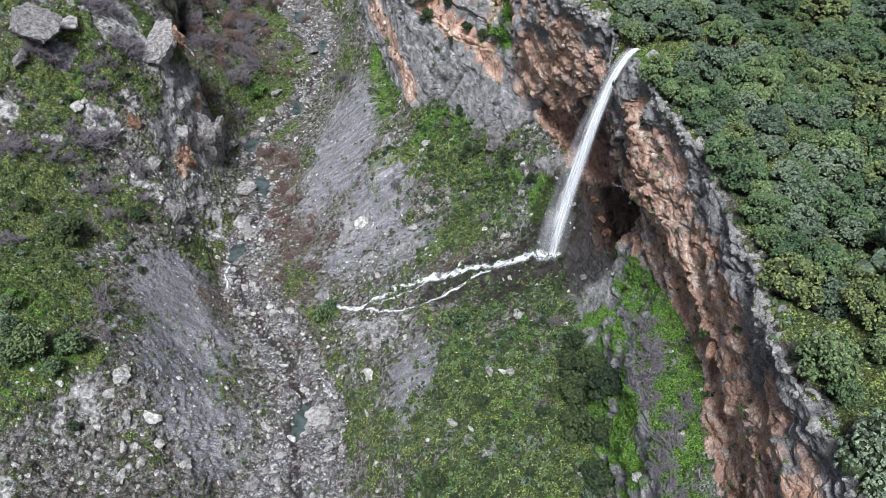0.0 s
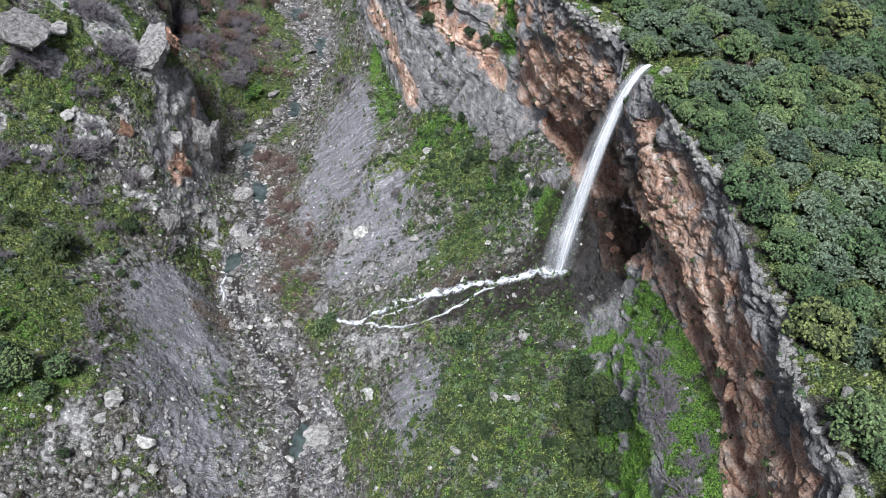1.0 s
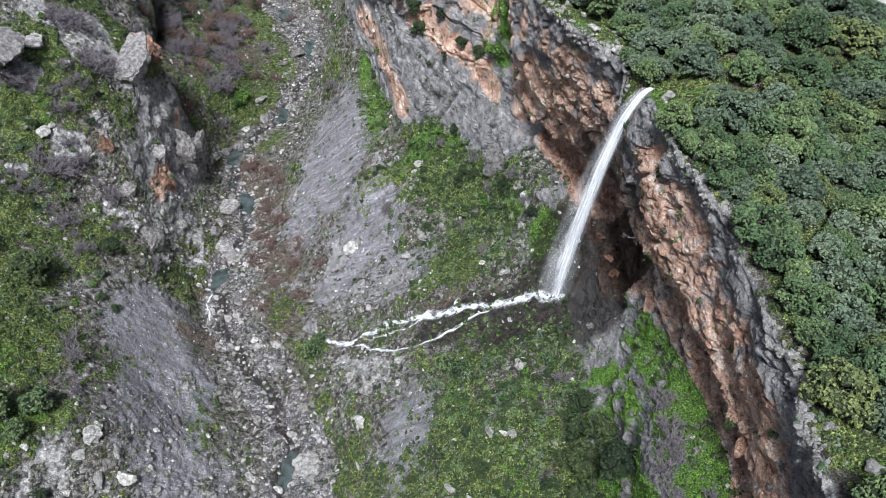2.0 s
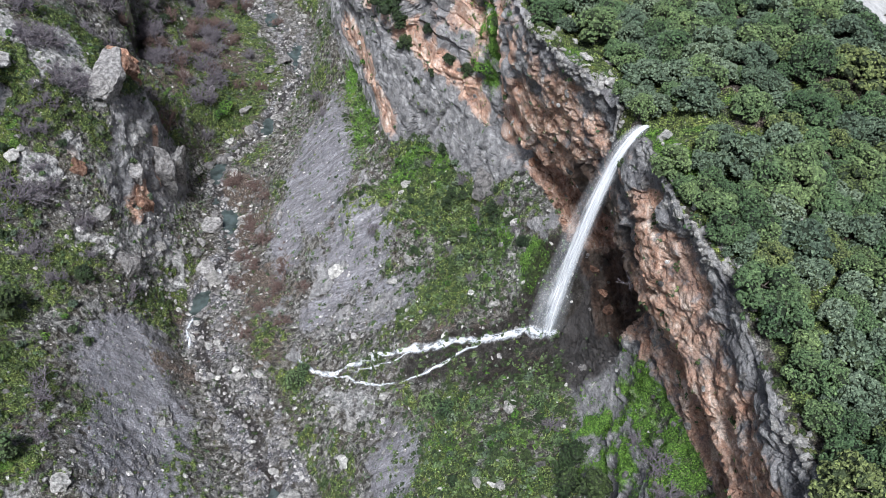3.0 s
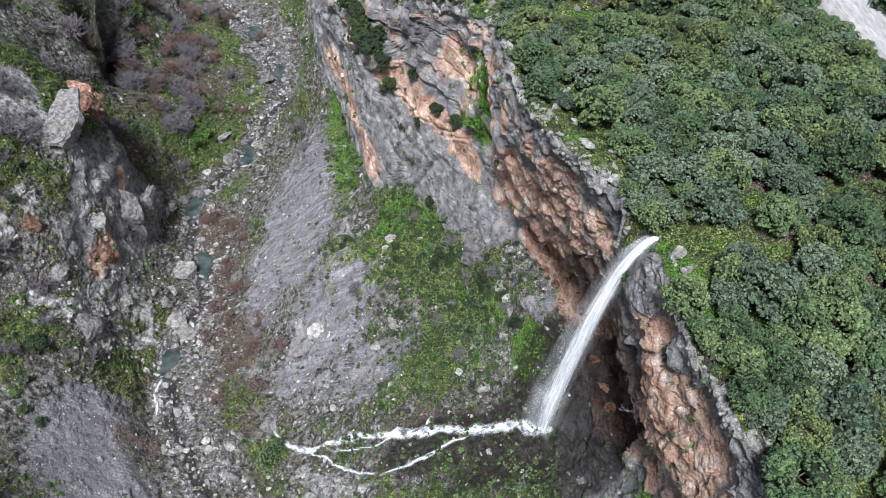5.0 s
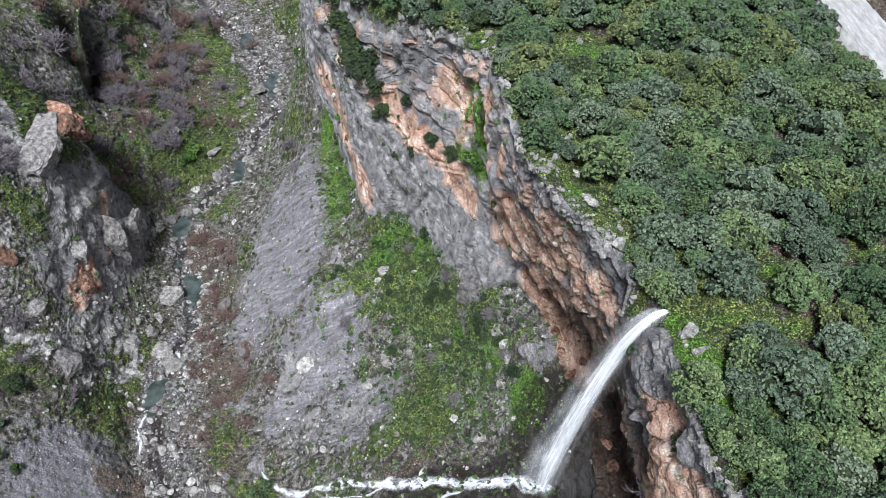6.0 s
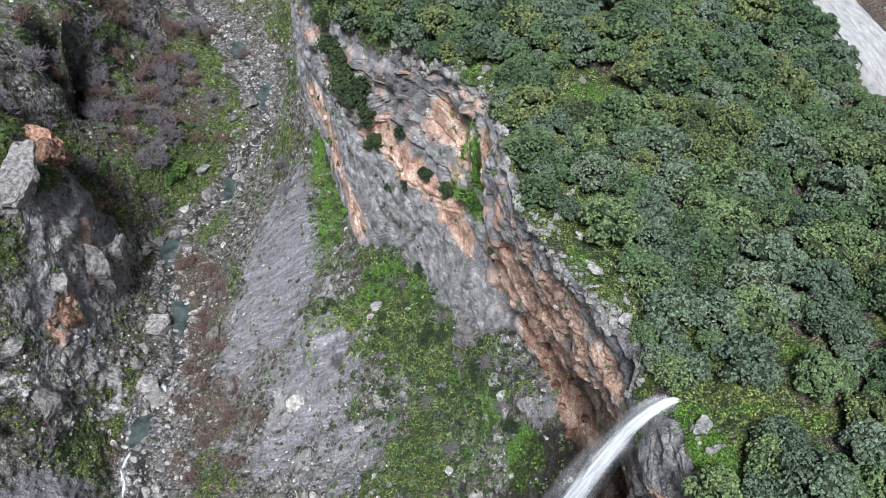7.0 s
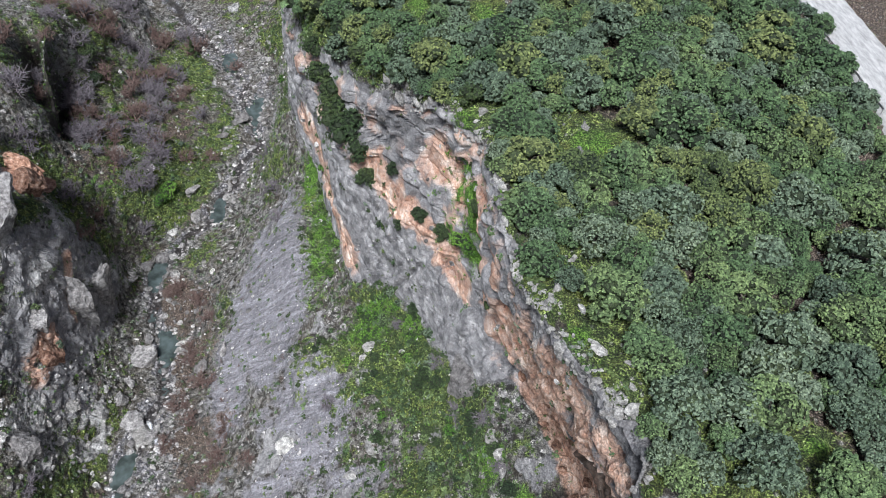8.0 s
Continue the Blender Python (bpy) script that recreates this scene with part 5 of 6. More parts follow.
for key, (mat, items) in far.items():
    joined("woodland", items, mat, {"evergreen_leaves": "dense evergreen oak woodland on the table above the gorge", "olive_leaves": "olive-yellow oak crowns in the woods on the table", "grey_green_leaves": "grey-green evergreen scrub among the oak woods"}[key], "woods")

# ---- boulders ----
BED = "boulders in the stream bed"
L_BED = "grey limestone boulder in the stream bed"
boulder(-22.4, 79.5, 6.6, MAT_LIME, "huge flat pale limestone boulder in the stream bed", BED, level=4, flat=0.55)
boulder(-44.8, 131.5, 4.6, MAT_LIME, "pale slab of limestone beside the stream pool", BED, level=4, flat=0.6)
boulder(-47.6, 148.2, 6.0, MAT_BOULDER, "angular grey boulder beside the stream pool", BED, level=4, flat=0.9)
for x, y, w in [(-46.5, 134.3, 4.6), (-42.8, 131, 2.6), (-41.2, 217.7, 5), (-44.5, 211, 3.2), (-47.9, 193, 4.4), (-45.7, 185.8, 3.8), (-40.7, 192.4, 2.2), (-37.6, 197.4, 2.7), (-51.6, 174.2, 3.6), (-49, 142.1, 3.4), (-30.4, 99.5, 3.0), (-41.8, 106.1, 1.8), (-32.6, 88.3, 2.2), (-23.5, 68.3, 2.6), (-32.5, 64.8, 3), (-28, 66, 2.4), (-36.9, 144.8, 3.6), (-32.3, 146.5, 3.4), (-49.5, 138, 3.2), (-48.8, 152.5, 2.6), (-55.5, 167, 3.2), (-53.5, 172, 2.8)]:
    boulder(x, y, w, MAT_BOULDER if w > 2.5 else MAT_LIME, L_BED, BED, level=4)
bed_rg = random.Random(77)
for _ in range(230):
    y = bed_rg.uniform(58, 245) if bed_rg.random() < 0.6 else bed_rg.choice((72, 88, 104, 122, 156, 214, 230)) + bed_rg.gauss(0, 7)
    fl = pchip([q[0] for q in LINES["bank_left"]], [q[1] for q in LINES["bank_left"]], np.array([y]))[0]
    fr = pchip([q[0] for q in LINES["bank_right"]], [q[1] for q in LINES["bank_right"]], np.array([y]))[0]
    x = fl + (fr - fl) * min(max(bed_rg.gauss(0.5, 0.33), -0.12), 1.15)
    boulder(x, y, 0.7 + bed_rg.random() ** 2.2 * 1.9, MAT_LIME if bed_rg.random() < 0.6 else MAT_BOULDER, "pale rounded stone in the stream bed", "stones in the stream bed", level=2, seed=_)
SLOPE = "boulders on the slopes"


def crag(x, y, z, sx, sy, sz, mat, label, k=0, spin=0.0):
    """A rock mass bedded in a slope, by its middle and half sizes."""
    ob = new("crag", rock_mesh(mat, k, 4))
    ob.matrix_world = Matrix.Translation((x, y, z)) @ Matrix.Rotation(spin, 4, "Z") @ Matrix.Diagonal((sx, sy, sz * 1.5, 1))
    tagged(ob, label, "rock", "crags of the spur")


crag(-57.6, 152.5, 14, 4.2, 5.4, 13, MAT_BOULDER, "tall smooth grey limestone slab on the spur", 1, 0.3)
crag(-55.8, 158.0, 9, 3.4, 4.0, 10, MAT_BOULDER, "grey limestone slab at the end of the spur", 3, 1.1)
crag(-58.0, 138.5, 17, 3.0, 4.6, 5.4, MAT_RUST, "orange-stained limestone crag above the stream", 2, 0.2)
crag(-59.6, 143.5, 21, 2.6, 3.4, 5.5, MAT_BOULDER, "grey limestone crag above the stream", 4, 0.7)
crag(-64.4, 134.3, 32.2, 2.6, 2.4, 3.4, MAT_RUST, "rust-red rock in the grassy slope", 5, 0.0)
crag(-61.8, 127.0, 25.0, 4.2, 2.8, 3.0, MAT_BOULDER, "grey rock ledge in the grassy slope", 6, 0.5)
crag(-56.6, 123.0, 17.0, 3.2, 3.0, 3.2, MAT_BOULDER, "grey rock ledge above the stream", 0, 1.4)
for x, y, w, fl in [(-65, 167.5, 10, 1.2), (-62.4, 163.6, 7, 1.3), (-66.5, 172, 6, 1.0)]:
    boulder(x, y, w, MAT_RUST, "rust-red rock knob on the edge of the ravine", SLOPE, lo="left_up", hi="left_foot", level=4, flat=fl, sink=0.45)
boulder(10.6, 124.6, 10.5, MAT_BOULDER, "massive grey rock buttress at the foot of the bluff", SLOPE, hi="ledge_lip", level=4, flat=1.1, sink=0.8, spin=0.6)
for x, y, w in [(13.6, 114, 2.6), (14.2, 111.5, 2.2), (14.5, 109.4, 2.4), (14, 106.9, 2.0)]:
    boulder(x, y, w, MAT_LIME, "pale tufa hump on the slope beside the fall", SLOPE, hi="ledge_lip", level=4, flat=0.8, sink=0.5)
boulder(-78.5, 137.2, 10.5, MAT_BOULDER, "huge grey and rust-stained rock on the grassy slope", SLOPE, level=4, flat=1.25, sink=0.2)
boulder(-73.7, 142.8, 4.4, MAT_BOULDER, "grey rock on the grassy slope", SLOPE, level=4)
boulder(-79.4, 131.2, 4.6, MAT_BOULDER, "grey rock on the grassy slope", SLOPE, level=4)
boulder(-60.8, 151.0, 14.5, MAT_BOULDER, "huge rounded grey boulder on top of the rock spur", SLOPE, lo="left_up", hi="left_foot", level=4, flat=1.15, sink=0.45, spin=0.2, seed=5)
for x, y, w in [(7.8, 106.2, 2.3), (10.7, 101.9, 2.4), (12.2, 81.3, 2.4), (-71.6, 128.8, 3), (-70, 131, 1.6), (1.3, 63.3, 1.8), (7.2, 69.3, 1.7), (9.6, 68.5, 1.9), (8.4, 68.8, 1.3), (-13.3, 82.1, 2.5), (-12.2, 88.4, 3.1), (-55.1, 192.7, 2.6), (-53.9, 133.3, 3.2), (-54.5, 127.2, 2.6), (-3.8, 135.3, 2.7), (-2.8, 121, 4), (-17.8, 125.8, 4.4), (-6, 118, 2.6), (3.5, 60.5, 1.4), (14.5, 65, 1.3), (2, 71, 1.2), (-7, 91, 2.2), (-9.5, 86, 1.9), (-16, 93, 2.4), (-19, 88, 2)]:
    boulder(x, y, w, MAT_LIME, "pale limestone rock on the grassy slope", SLOPE, level=4)
for x, y, w in [(-49.3, 68.2, 4.2), (-51, 73.9, 3.4), (-46.3, 69.6, 3.9), (-48.8, 63.5, 2.4), (-52, 71, 2.2), (-50.5, 76, 2.6), (-47.5, 72.5, 2.4), (-44.5, 66, 2.6), (-53, 66.5, 2), (-46, 62, 2.4), (-42.5, 69.5, 2), (-41, 64, 2.4), (-51.5, 61, 2), (-48, 59, 2.6), (-44, 72.5, 1.6)]:
    boulder(x, y, w, MAT_LIME, "pale broken limestone block on the rocky slope", "broken blocks on the rocky slope", level=4, sink=0.45)
CAVE = "rust rocks under the overhang"
for x, y, w in [(26.5, 96.5, 3.4), (25.5, 99.5, 3.0), (27, 93.5, 3.2), (22.5, 104.5, 3), (21.2, 107.5, 2.6), (20.4, 110.5, 2.8), (19.2, 113.5, 2.4), (22.4, 111, 2.6), (20.6, 116.2, 3.4), (17.4, 120, 3), (24.2, 106, 2.4)]:
    boulder(x, y, w * 0.6, MAT_RUST, "rust-red fallen block under the cliff overhang", CAVE, lo="ledge_lip", hi="recess", level=4, flat=1.1)
boulder(27.6, 50.5, 2.8, MAT_RUST, "rust-red block at the foot of the cliff", CAVE, lo="ledge_lip", hi="cliff_mid", level=4)
RIMS = "pale rocks along the rim"
for x, y, w in [(19.5, 115.8, 1.3), (21.6, 114.6, 1.7), (20, 110.1, 1.3), (23.2, 103.9, 1.5), (20.6, 105.8, 1.9), (27.8, 104.8, 1), (33.1, 101.7, 0.9), (22.8, 118.8, 1), (23.1, 101.7, 1.1), (24.3, 96.6, 0.9), (13.9, 126, 2.2), (13.4, 130.7, 1.7), (12.4, 141.5, 1.4), (2.6, 151.2, 2.6), (0.1, 156.1, 1.8), (7.8, 149.6, 1.6), (26.4, 89.2, 2.2), (26.9, 87.4, 2.0), (27.2, 78, 1.6), (28, 75, 1.7), (29, 72.5, 1.9), (29.8, 70.5, 1.6), (28.4, 80, 1.2), (31.7, 41, 2.6), (32.2, 39, 1.7), (31.9, 31.7, 2.6), (30.5, 29, 2.2), (30, 67, 1.4), (22.5, 99.5, 1.6), (40.9, 133.2, 1.8), (44, 130.5, 1.5), (23.2, 135.6, 1.5), (21.8, 131.6, 1.7)]:
    boulder(x, y, w, MAT_LIME, "pale weathered limestone rock at the cliff rim", RIMS, lo="cliff_brow", hi="table_mid", level=4, sink=0.3, jagged=True)
rim_rg = random.Random(31)
for _ in range(34):
    y = rim_rg.uniform(26, 150)
    rx = float(np.interp(y, ys, rim_line[0]))
    if abs(y - 92) < 3:
        continue
    boulder(rx + rim_rg.uniform(-0.2, 3.0), y, rim_rg.uniform(0.5, 1.2), MAT_LIME, "pale weathered limestone rock at the cliff rim", RIMS, lo="cliff_brow", hi="table_mid", level=3, sink=0.25, seed=_, jagged=True)

# ---- small sign on the slope ----
def sign_board(x, y):
    white, nt, nodes, links, bsdf = material("white_enamel")
    n = tex(nt, "noise", position(nt), Scale=4.0, Detail=4.0).outputs["Fac"]
    links.new(ramp(nt, n, [(0.35, (0.66, 0.66, 0.64)), (0.6, (0.84, 0.84, 0.83))]), bsdf.inputs["Base Color"])
    bsdf.inputs["Roughness"].default_value = 0.45
    p, n = ground_point(x, y, "left_up", "left_foot")
    root = new("sign_board")
    bm = bmesh.new()
    bmesh.ops.create_cube(bm, size=1, matrix=Matrix.Translation((0, 0, 1.15)) @ Matrix.Rotation(radians(-35), 4, "X") @ Matrix.Diagonal((1.0, 0.04, 0.6, 1)))
    bmesh.ops.bevel(bm, geom=bm.edges[:], offset=0.012, segments=1, affect="EDGES")
    part("panel", bm, white, root, "white enamel panel")
    for dx in (-0.38, 0.38):
        bm = bmesh.new()
        bmesh.ops.create_cone(bm, cap_ends=True, segments=8, radius1=0.04, radius2=0.035, depth=1.5, matrix=Matrix.Translation((dx, 0.05, 0.5)))
        part("post", bm, MAT_BARK, root)
    root.matrix_world = Matrix.Translation(p)
    tagged(root, "small white sign board on two posts in the grass", "sign")


sign_board(-68.7, 142.1)

# ---- single trees and bushes ----
BUSH_ME = {}


def bush_mesh(kind, k, small=False):
    k = k + 10 * small
    if (kind, k) not in BUSH_ME:
        mat = {"dark": MAT_DARK_LEAF, "green": MAT_OAK, "fresh": MAT_FRESH_LEAF, "grey": MAT_GREY_LEAF}[kind]
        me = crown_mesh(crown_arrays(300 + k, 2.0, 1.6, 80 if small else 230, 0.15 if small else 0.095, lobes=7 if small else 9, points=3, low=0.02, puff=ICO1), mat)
        tr = trunk_mesh(320 + k, 1.4, 0.07)
        tr.materials.append(MAT_BARK)
        BUSH_ME[kind, k] = (me, tr)
    return BUSH_ME[kind, k]


def bush(x, y, width, kind, label, lo="left_up", hi="table_far", tall=1.0, group="", z=None):
    p, n = ground_point(x, y, lo, hi)
    if z is not None:
        p = Vector((x, y, z))
    rg = random.Random(int(x * 13 + y * 7))
    me, tr = bush_mesh(kind, rg.randrange(3), width < 2.4)
    s = width / 2
    return tree_thing("bush" if width < 4.5 else "tree", me, tr, label, "bush" if width < 4.5 else "tree", Matrix.Translation(p - Vector((0, 0, 0.15))) @ Matrix.Rotation(rg.uniform(0, 6.3), 4, "Z") @ Matrix.Diagonal((s, s, s * tall, 1)), group)


L_DARK = "dark evergreen bush on the grassy slope"
for x, y, w in [(-68.1, 103.1, 7.2), (-59.9, 115.2, 3.8), (-75.3, 106.6, 4.2), (-54.9, 64.3, 2.2), (17.5, 67, 4.4), (20, 64.4, 5), (17.5, 60.9, 5.4), (20.4, 56.8, 5.4), (16.9, 56.1, 5), (19.5, 52.7, 5.2), (18.5, 70, 4), (18.8, 48, 5), (5.3, 63.8, 2.6), (-1.5, 54, 4.6), (4.7, 127.9, 2.6), (13, 71.8, 1.9), (12.8, 59.8, 2), (6.4, 51.8, 2), (-12.3, 139, 2.2), (-13.1, 137.7, 1.8), (3.8, 127.2, 2.4), (15, 63, 2.6), (21, 61, 3)]:
    bush(x, y, w, "dark", L_DARK, hi="ledge_lip")
for x, y, w in [(0.6, 86.2, 3.6), (-24.3, 102.2, 4.2), (-67.7, 81.2, 4), (-62.4, 74.1, 6), (-58.1, 76.4, 5), (-63.8, 71.5, 4.6), (-58.8, 71.5, 3.8), (-1.3, 138.9, 2.6), (-22.5, 104.5, 3), (3, 83.5, 3), (15.5, 80, 2.4), (16.8, 73, 2.2), (10, 76, 2), (-66, 77, 4)]:
    bush(x, y, w, "green", "olive-green leafy bush on the grassy slope", hi="ledge_lip")
for x, y, w in [ (-11.7, 172.1, 4), (11.5, 143.8, 3.6), (11, 149, 3), (12.9, 130.6, 1.8), (-11.1, 175.5, 3.4), (-3, 161, 4.2), (-6.5, 167.5, 4.4), (0.3, 144, 2), (7.7, 139.3, 2.6), (2, 158, 4), (-13, 181, 3.6), (-16, 188, 3.4)]:
    bush(x, y, w, "dark", "dark evergreen tree rooted on the cliff edge", lo="cliff_foot", hi="table_mid")
for x, y, z, w in [(-7.6, 161.3, 48, 6.4), (-5.4, 157.2, 48.5, 6.8), (-4.4, 154.8, 48, 4.6), (-10, 168.5, 50, 5.6), (-8.5, 164.5, 50, 5), (-3.2, 152.4, 44.6, 3.8), (1, 149.4, 50, 2.4), (4.8, 142.2, 48.6, 2.6), (-1.2, 147.2, 40.5, 1.8), (12.2, 131.5, 63, 3)]:
    bush(x, y, w, "dark", "dark evergreen tree rooted on the cliff face", z=z)
for x, y, z, w in [(10.4, 135.8, 51.4, 3.6), (11.4, 134.4, 51.6, 2.8), (9.4, 138.2, 51.4, 2.6)]:
    bush(x, y, w, "fresh", "bright green ivy bush on a cliff ledge", z=z, tall=0.7)
bush(8.2, 138.6, 2.6, "dark", "dark bush on a cliff ledge", z=48.5)
for x, y, w in [(-51.7, 189.9, 4.6), (-52.6, 187, 3.4), (-72.7, 220.3, 6), (-70, 215, 4), (-29.4, 219.8, 2.6), (-10.6, 158.7, 2.2), (-11.8, 152.3, 2), (-13.5, 170, 2), (-66, 163, 2.2)]:
    bush(x, y, w, "fresh" if x > -60 else "dark", "leafy green bush near the stream", hi="cliff_foot", tall=0.8)


slope_rg = random.Random(64)
for x0, x1, y0, y1, n, hi in [(-1, 19, 44, 86, 75, "wall_foot"), (-5, 14, 104, 142, 45, "wall_foot"), (-82, -56, 62, 150, 75, "left_foot"), (-70, -50, 178, 225, 20, "bank_left")]:
    for _ in range(n):
        x, y = slope_rg.uniform(x0, x1), slope_rg.uniform(y0, y1)
        kind = slope_rg.choice(("grey", "dark", "green", "dark", "grey", "fresh"))
        if -14 < x - 0.55 * (y - 96) < 6 and 88 < y < 106:
            continue
        bush(x, y, slope_rg.uniform(0.8, 2.3), kind, {"grey": "small grey-green shrub among the grass", "dark": "small dark evergreen shrub among the grass", "green": "small olive-green shrub among the grass", "fresh": "small fresh green shrub among the grass"}[kind], hi=hi, tall=0.8, group="shrubs on the slopes")


def cypress(x, y, height):
    p, n = ground_point(x, y, "left_up", "fan_foot")
    v, f, slot = crown_arrays(501, 2.6, height, 200, 0.3, lobes=14, low=0.0)
    rad = np.clip(1.05 - v[:, 2] / height, 0.03, 1) ** 0.75
    v[:, :2] *= rad[:, None]
    me = crown_mesh((v, f, slot), MAT_DARK_LEAF)
    tr = trunk_mesh(502, height * 1.5, 0.16)
    tr.materials.append(MAT_BARK)
    tree_thing("cypress", me, tr, "slender dark conifer standing beside the stream", "tree", Matrix.Translation(p))


cypress(-56.4, 241.5, 9.0)

# ---- leafless bushes ----
TWIG_ME = {}


def bare_bush(x, y, width, red=False, lo="left_up", hi="table_far", tall=0.75):
    rg = random.Random(int(x * 19 + y * 5))
    k = rg.randrange(4)
    if (k, red) not in TWIG_ME:
        v, f = twig_arrays(700 + k, 1.0, 0.85, 10, 4)
        me = raw_mesh("bare_bush", v * 1.15, f)
        me.materials.append(MAT_TWIG_RED if red else MAT_TWIG)
        TWIG_ME[k, red] = me
    p, n = ground_point(x, y, lo, hi)
    ob = new("bare_bush", TWIG_ME[k, red])
    ob.matrix_world = Matrix.Translation(p) @ Matrix.Rotation(rg.uniform(0, 6.3), 4, "Z") @ Matrix.Diagonal((width, width, width * tall, 1))
    return tagged(ob, "leafless russet bush near the stream" if red else "leafless grey-purple bush on the slope", "bush", "leafless bushes")


for x, y, w in [(-70, 122.8, 7), (-66.5, 127, 5), (-67.4, 115.4, 5), (-78.2, 133.5, 5.4), (-78.4, 115.7, 5), (-54.7, 117.5, 4.6), (-27.2, 183, 5), (-57.6, 87.6, 4.4), (-55.2, 81.3, 3), (-58.5, 90.5, 4), (-75, 134.3, 5), (-66.2, 144.7, 5.6), (-69.7, 152.3, 6), (-64, 148, 4.5), (-69.6, 134.6, 4.4), (-74.5, 97.3, 3), (17, 75.5, 3), (-10.1, 128.4, 3), (-64, 112, 3.5), (-60, 120, 3), (-72, 150, 5), (-75, 158, 5), (-68, 140, 4), (-73, 118, 4), (-62.5, 124, 4)]:
    bare_bush(x, y, w)
    if x < -60:
        bare_bush(x + 1.4, y + 1.1, w * 0.85)
        bare_bush(x - 1.2, y + 1.9, w * 0.7)
for x, y, w in [(22.8, 51.5, 4.2), (24.4, 60.3, 3.2), (23.3, 53.8, 3.8), (24, 56.8, 3.6), (23.3, 41.9, 3.6), (25.9, 47.4, 2.6), (22.1, 40.2, 3), (24, 66.5, 2.2), (23.6, 45, 3), (22.6, 37.5, 3), (25.5, 85.8, 3), (25.2, 82.9, 3), (22.2, 48.4, 3), (24.6, 63.5, 2.6)]:
    bare_bush(x, y, w, lo="wall_foot", hi="cliff_mid")
for x, y, w in [(-64.6, 216.5, 6), (-67.6, 197, 6), (-62, 230.6, 6), (-71.2, 198.7, 6), (-49.6, 217.3, 5), (-50.3, 201.1, 4.6), (-31.6, 198.8, 4.6), (-77.3, 233.8, 7), (-72.5, 234.4, 6), (-70.3, 203.9, 6), (-65.8, 203.7, 6), (-62.4, 207.9, 6), (-65.8, 230.5, 5.6), (-62.6, 199.4, 5), (-57, 215.9, 5), (-65.3, 192.8, 5), (-60.3, 169.6, 4), (-58.7, 165.3, 4.4), (-55.3, 198.2, 4), (-56.1, 222.5, 5), (-73.3, 253.4, 6), (-70.1, 217.6, 6), (-59.8, 192.8, 4.4), (-23.9, 171.1, 3)]:
    bare_bush(x, y, w, red=(int(x) % 2 == 0))
thicket_rg = random.Random(5)
for _ in range(75):
    y = thicket_rg.uniform(176, 250)
    bare_bush(thicket_rg.uniform(-80, -54) - (y - 200) * 0.05, y, thicket_rg.uniform(4, 7), red=thicket_rg.random() < 0.4, hi="bank_left")
for x, y, w in [(-45.3, 165.8, 4.4), (-35.4, 140.7, 5), (-40.3, 129, 3.4), (-30.8, 125.9, 5), (-41.6, 161.3, 4.6), (-46.3, 164.4, 4.6), (-39.9, 150.1, 4), (-39.1, 137.1, 4.6), (-30.5, 131.4, 4.4), (-24.4, 125.3, 3), (-36, 134, 4), (-33, 121, 4), (-38, 157, 4), (-35, 115.5, 3.6), (-28, 117, 3.4), (-45.1, 204.2, 4.6), (-45.2, 239.4, 4.4), (-40, 147, 3.6)]:
    bare_bush(x, y, w, red=True, hi="fan_top", tall=0.6)

for x, y, w in [(3.2, 138, 2.4), (6.6, 126, 2.6), (11.5, 117.5, 3), (13.5, 112.5, 2.4), (-5.5, 143, 2.2), (0.5, 139.5, 2), (8.5, 119, 2.2), (-7.5, 134, 2), (15.2, 107, 2.4), (2.5, 131.5, 2), (5.4, 121, 2.6), (-1.5, 125, 1.8), (10.2, 108, 2)]:
    bush(x, y, w, "fresh" if w < 2.3 else "dark", "small green bush at the foot of the grey bluff", hi="ledge_lip", tall=0.8)
for x, y, w in [(9.5, 120.5, 3.6), (12.8, 116, 3.2), (7, 128, 2.6), (1, 137, 2.6), (4.5, 118, 2.4), (7.5, 109, 2.4), (14.5, 109.5, 2.6)]:
    bare_bush(x, y, w, hi="ledge_lip")

# ---- loose stones, turf and herbs ----
area = np.linalg.norm(np.cross(np.gradient(G, axis=0), np.gradient(G, axis=1)), axis=2).reshape(-1)
GF, FNF = G.reshape(-1, 3), FN.reshape(-1, 3)
view = ((Y > 24) & (Y < 262) & (X > -98) & (X < 30) & (UU < COL["rim"] + 0.6) & (X + 30 > -0.62 * (Y + 30))).astype(float) * area
scatter_rg = np.random.default_rng(99)


def scatter(weight, n):
    w = weight * view
    idx = scatter_rg.choice(len(w), n, p=w / w.sum())
    step_u = np.stack([scatter_rg.uniform(-0.2, 0.2, n), scatter_rg.uniform(-0.2, 0.2, n), np.zeros(n)], 1)
    return GF[idx] + step_u, FNF[idx]


def frames_of(normal, upright):
    """Turned axes for each place: 3x3 arrays, z between up and the ground's normal."""
    z = normal * (1 - upright) + np.array([0, 0, 1.0]) * upright
    z /= np.linalg.norm(z, axis=1, keepdims=True)
    a = scatter_rg.normal(size=z.shape)
    x = np.cross(a, z)
    x /= np.linalg.norm(x, axis=1, keepdims=True)
    return np.stack([x, np.cross(z, x), z], 2)


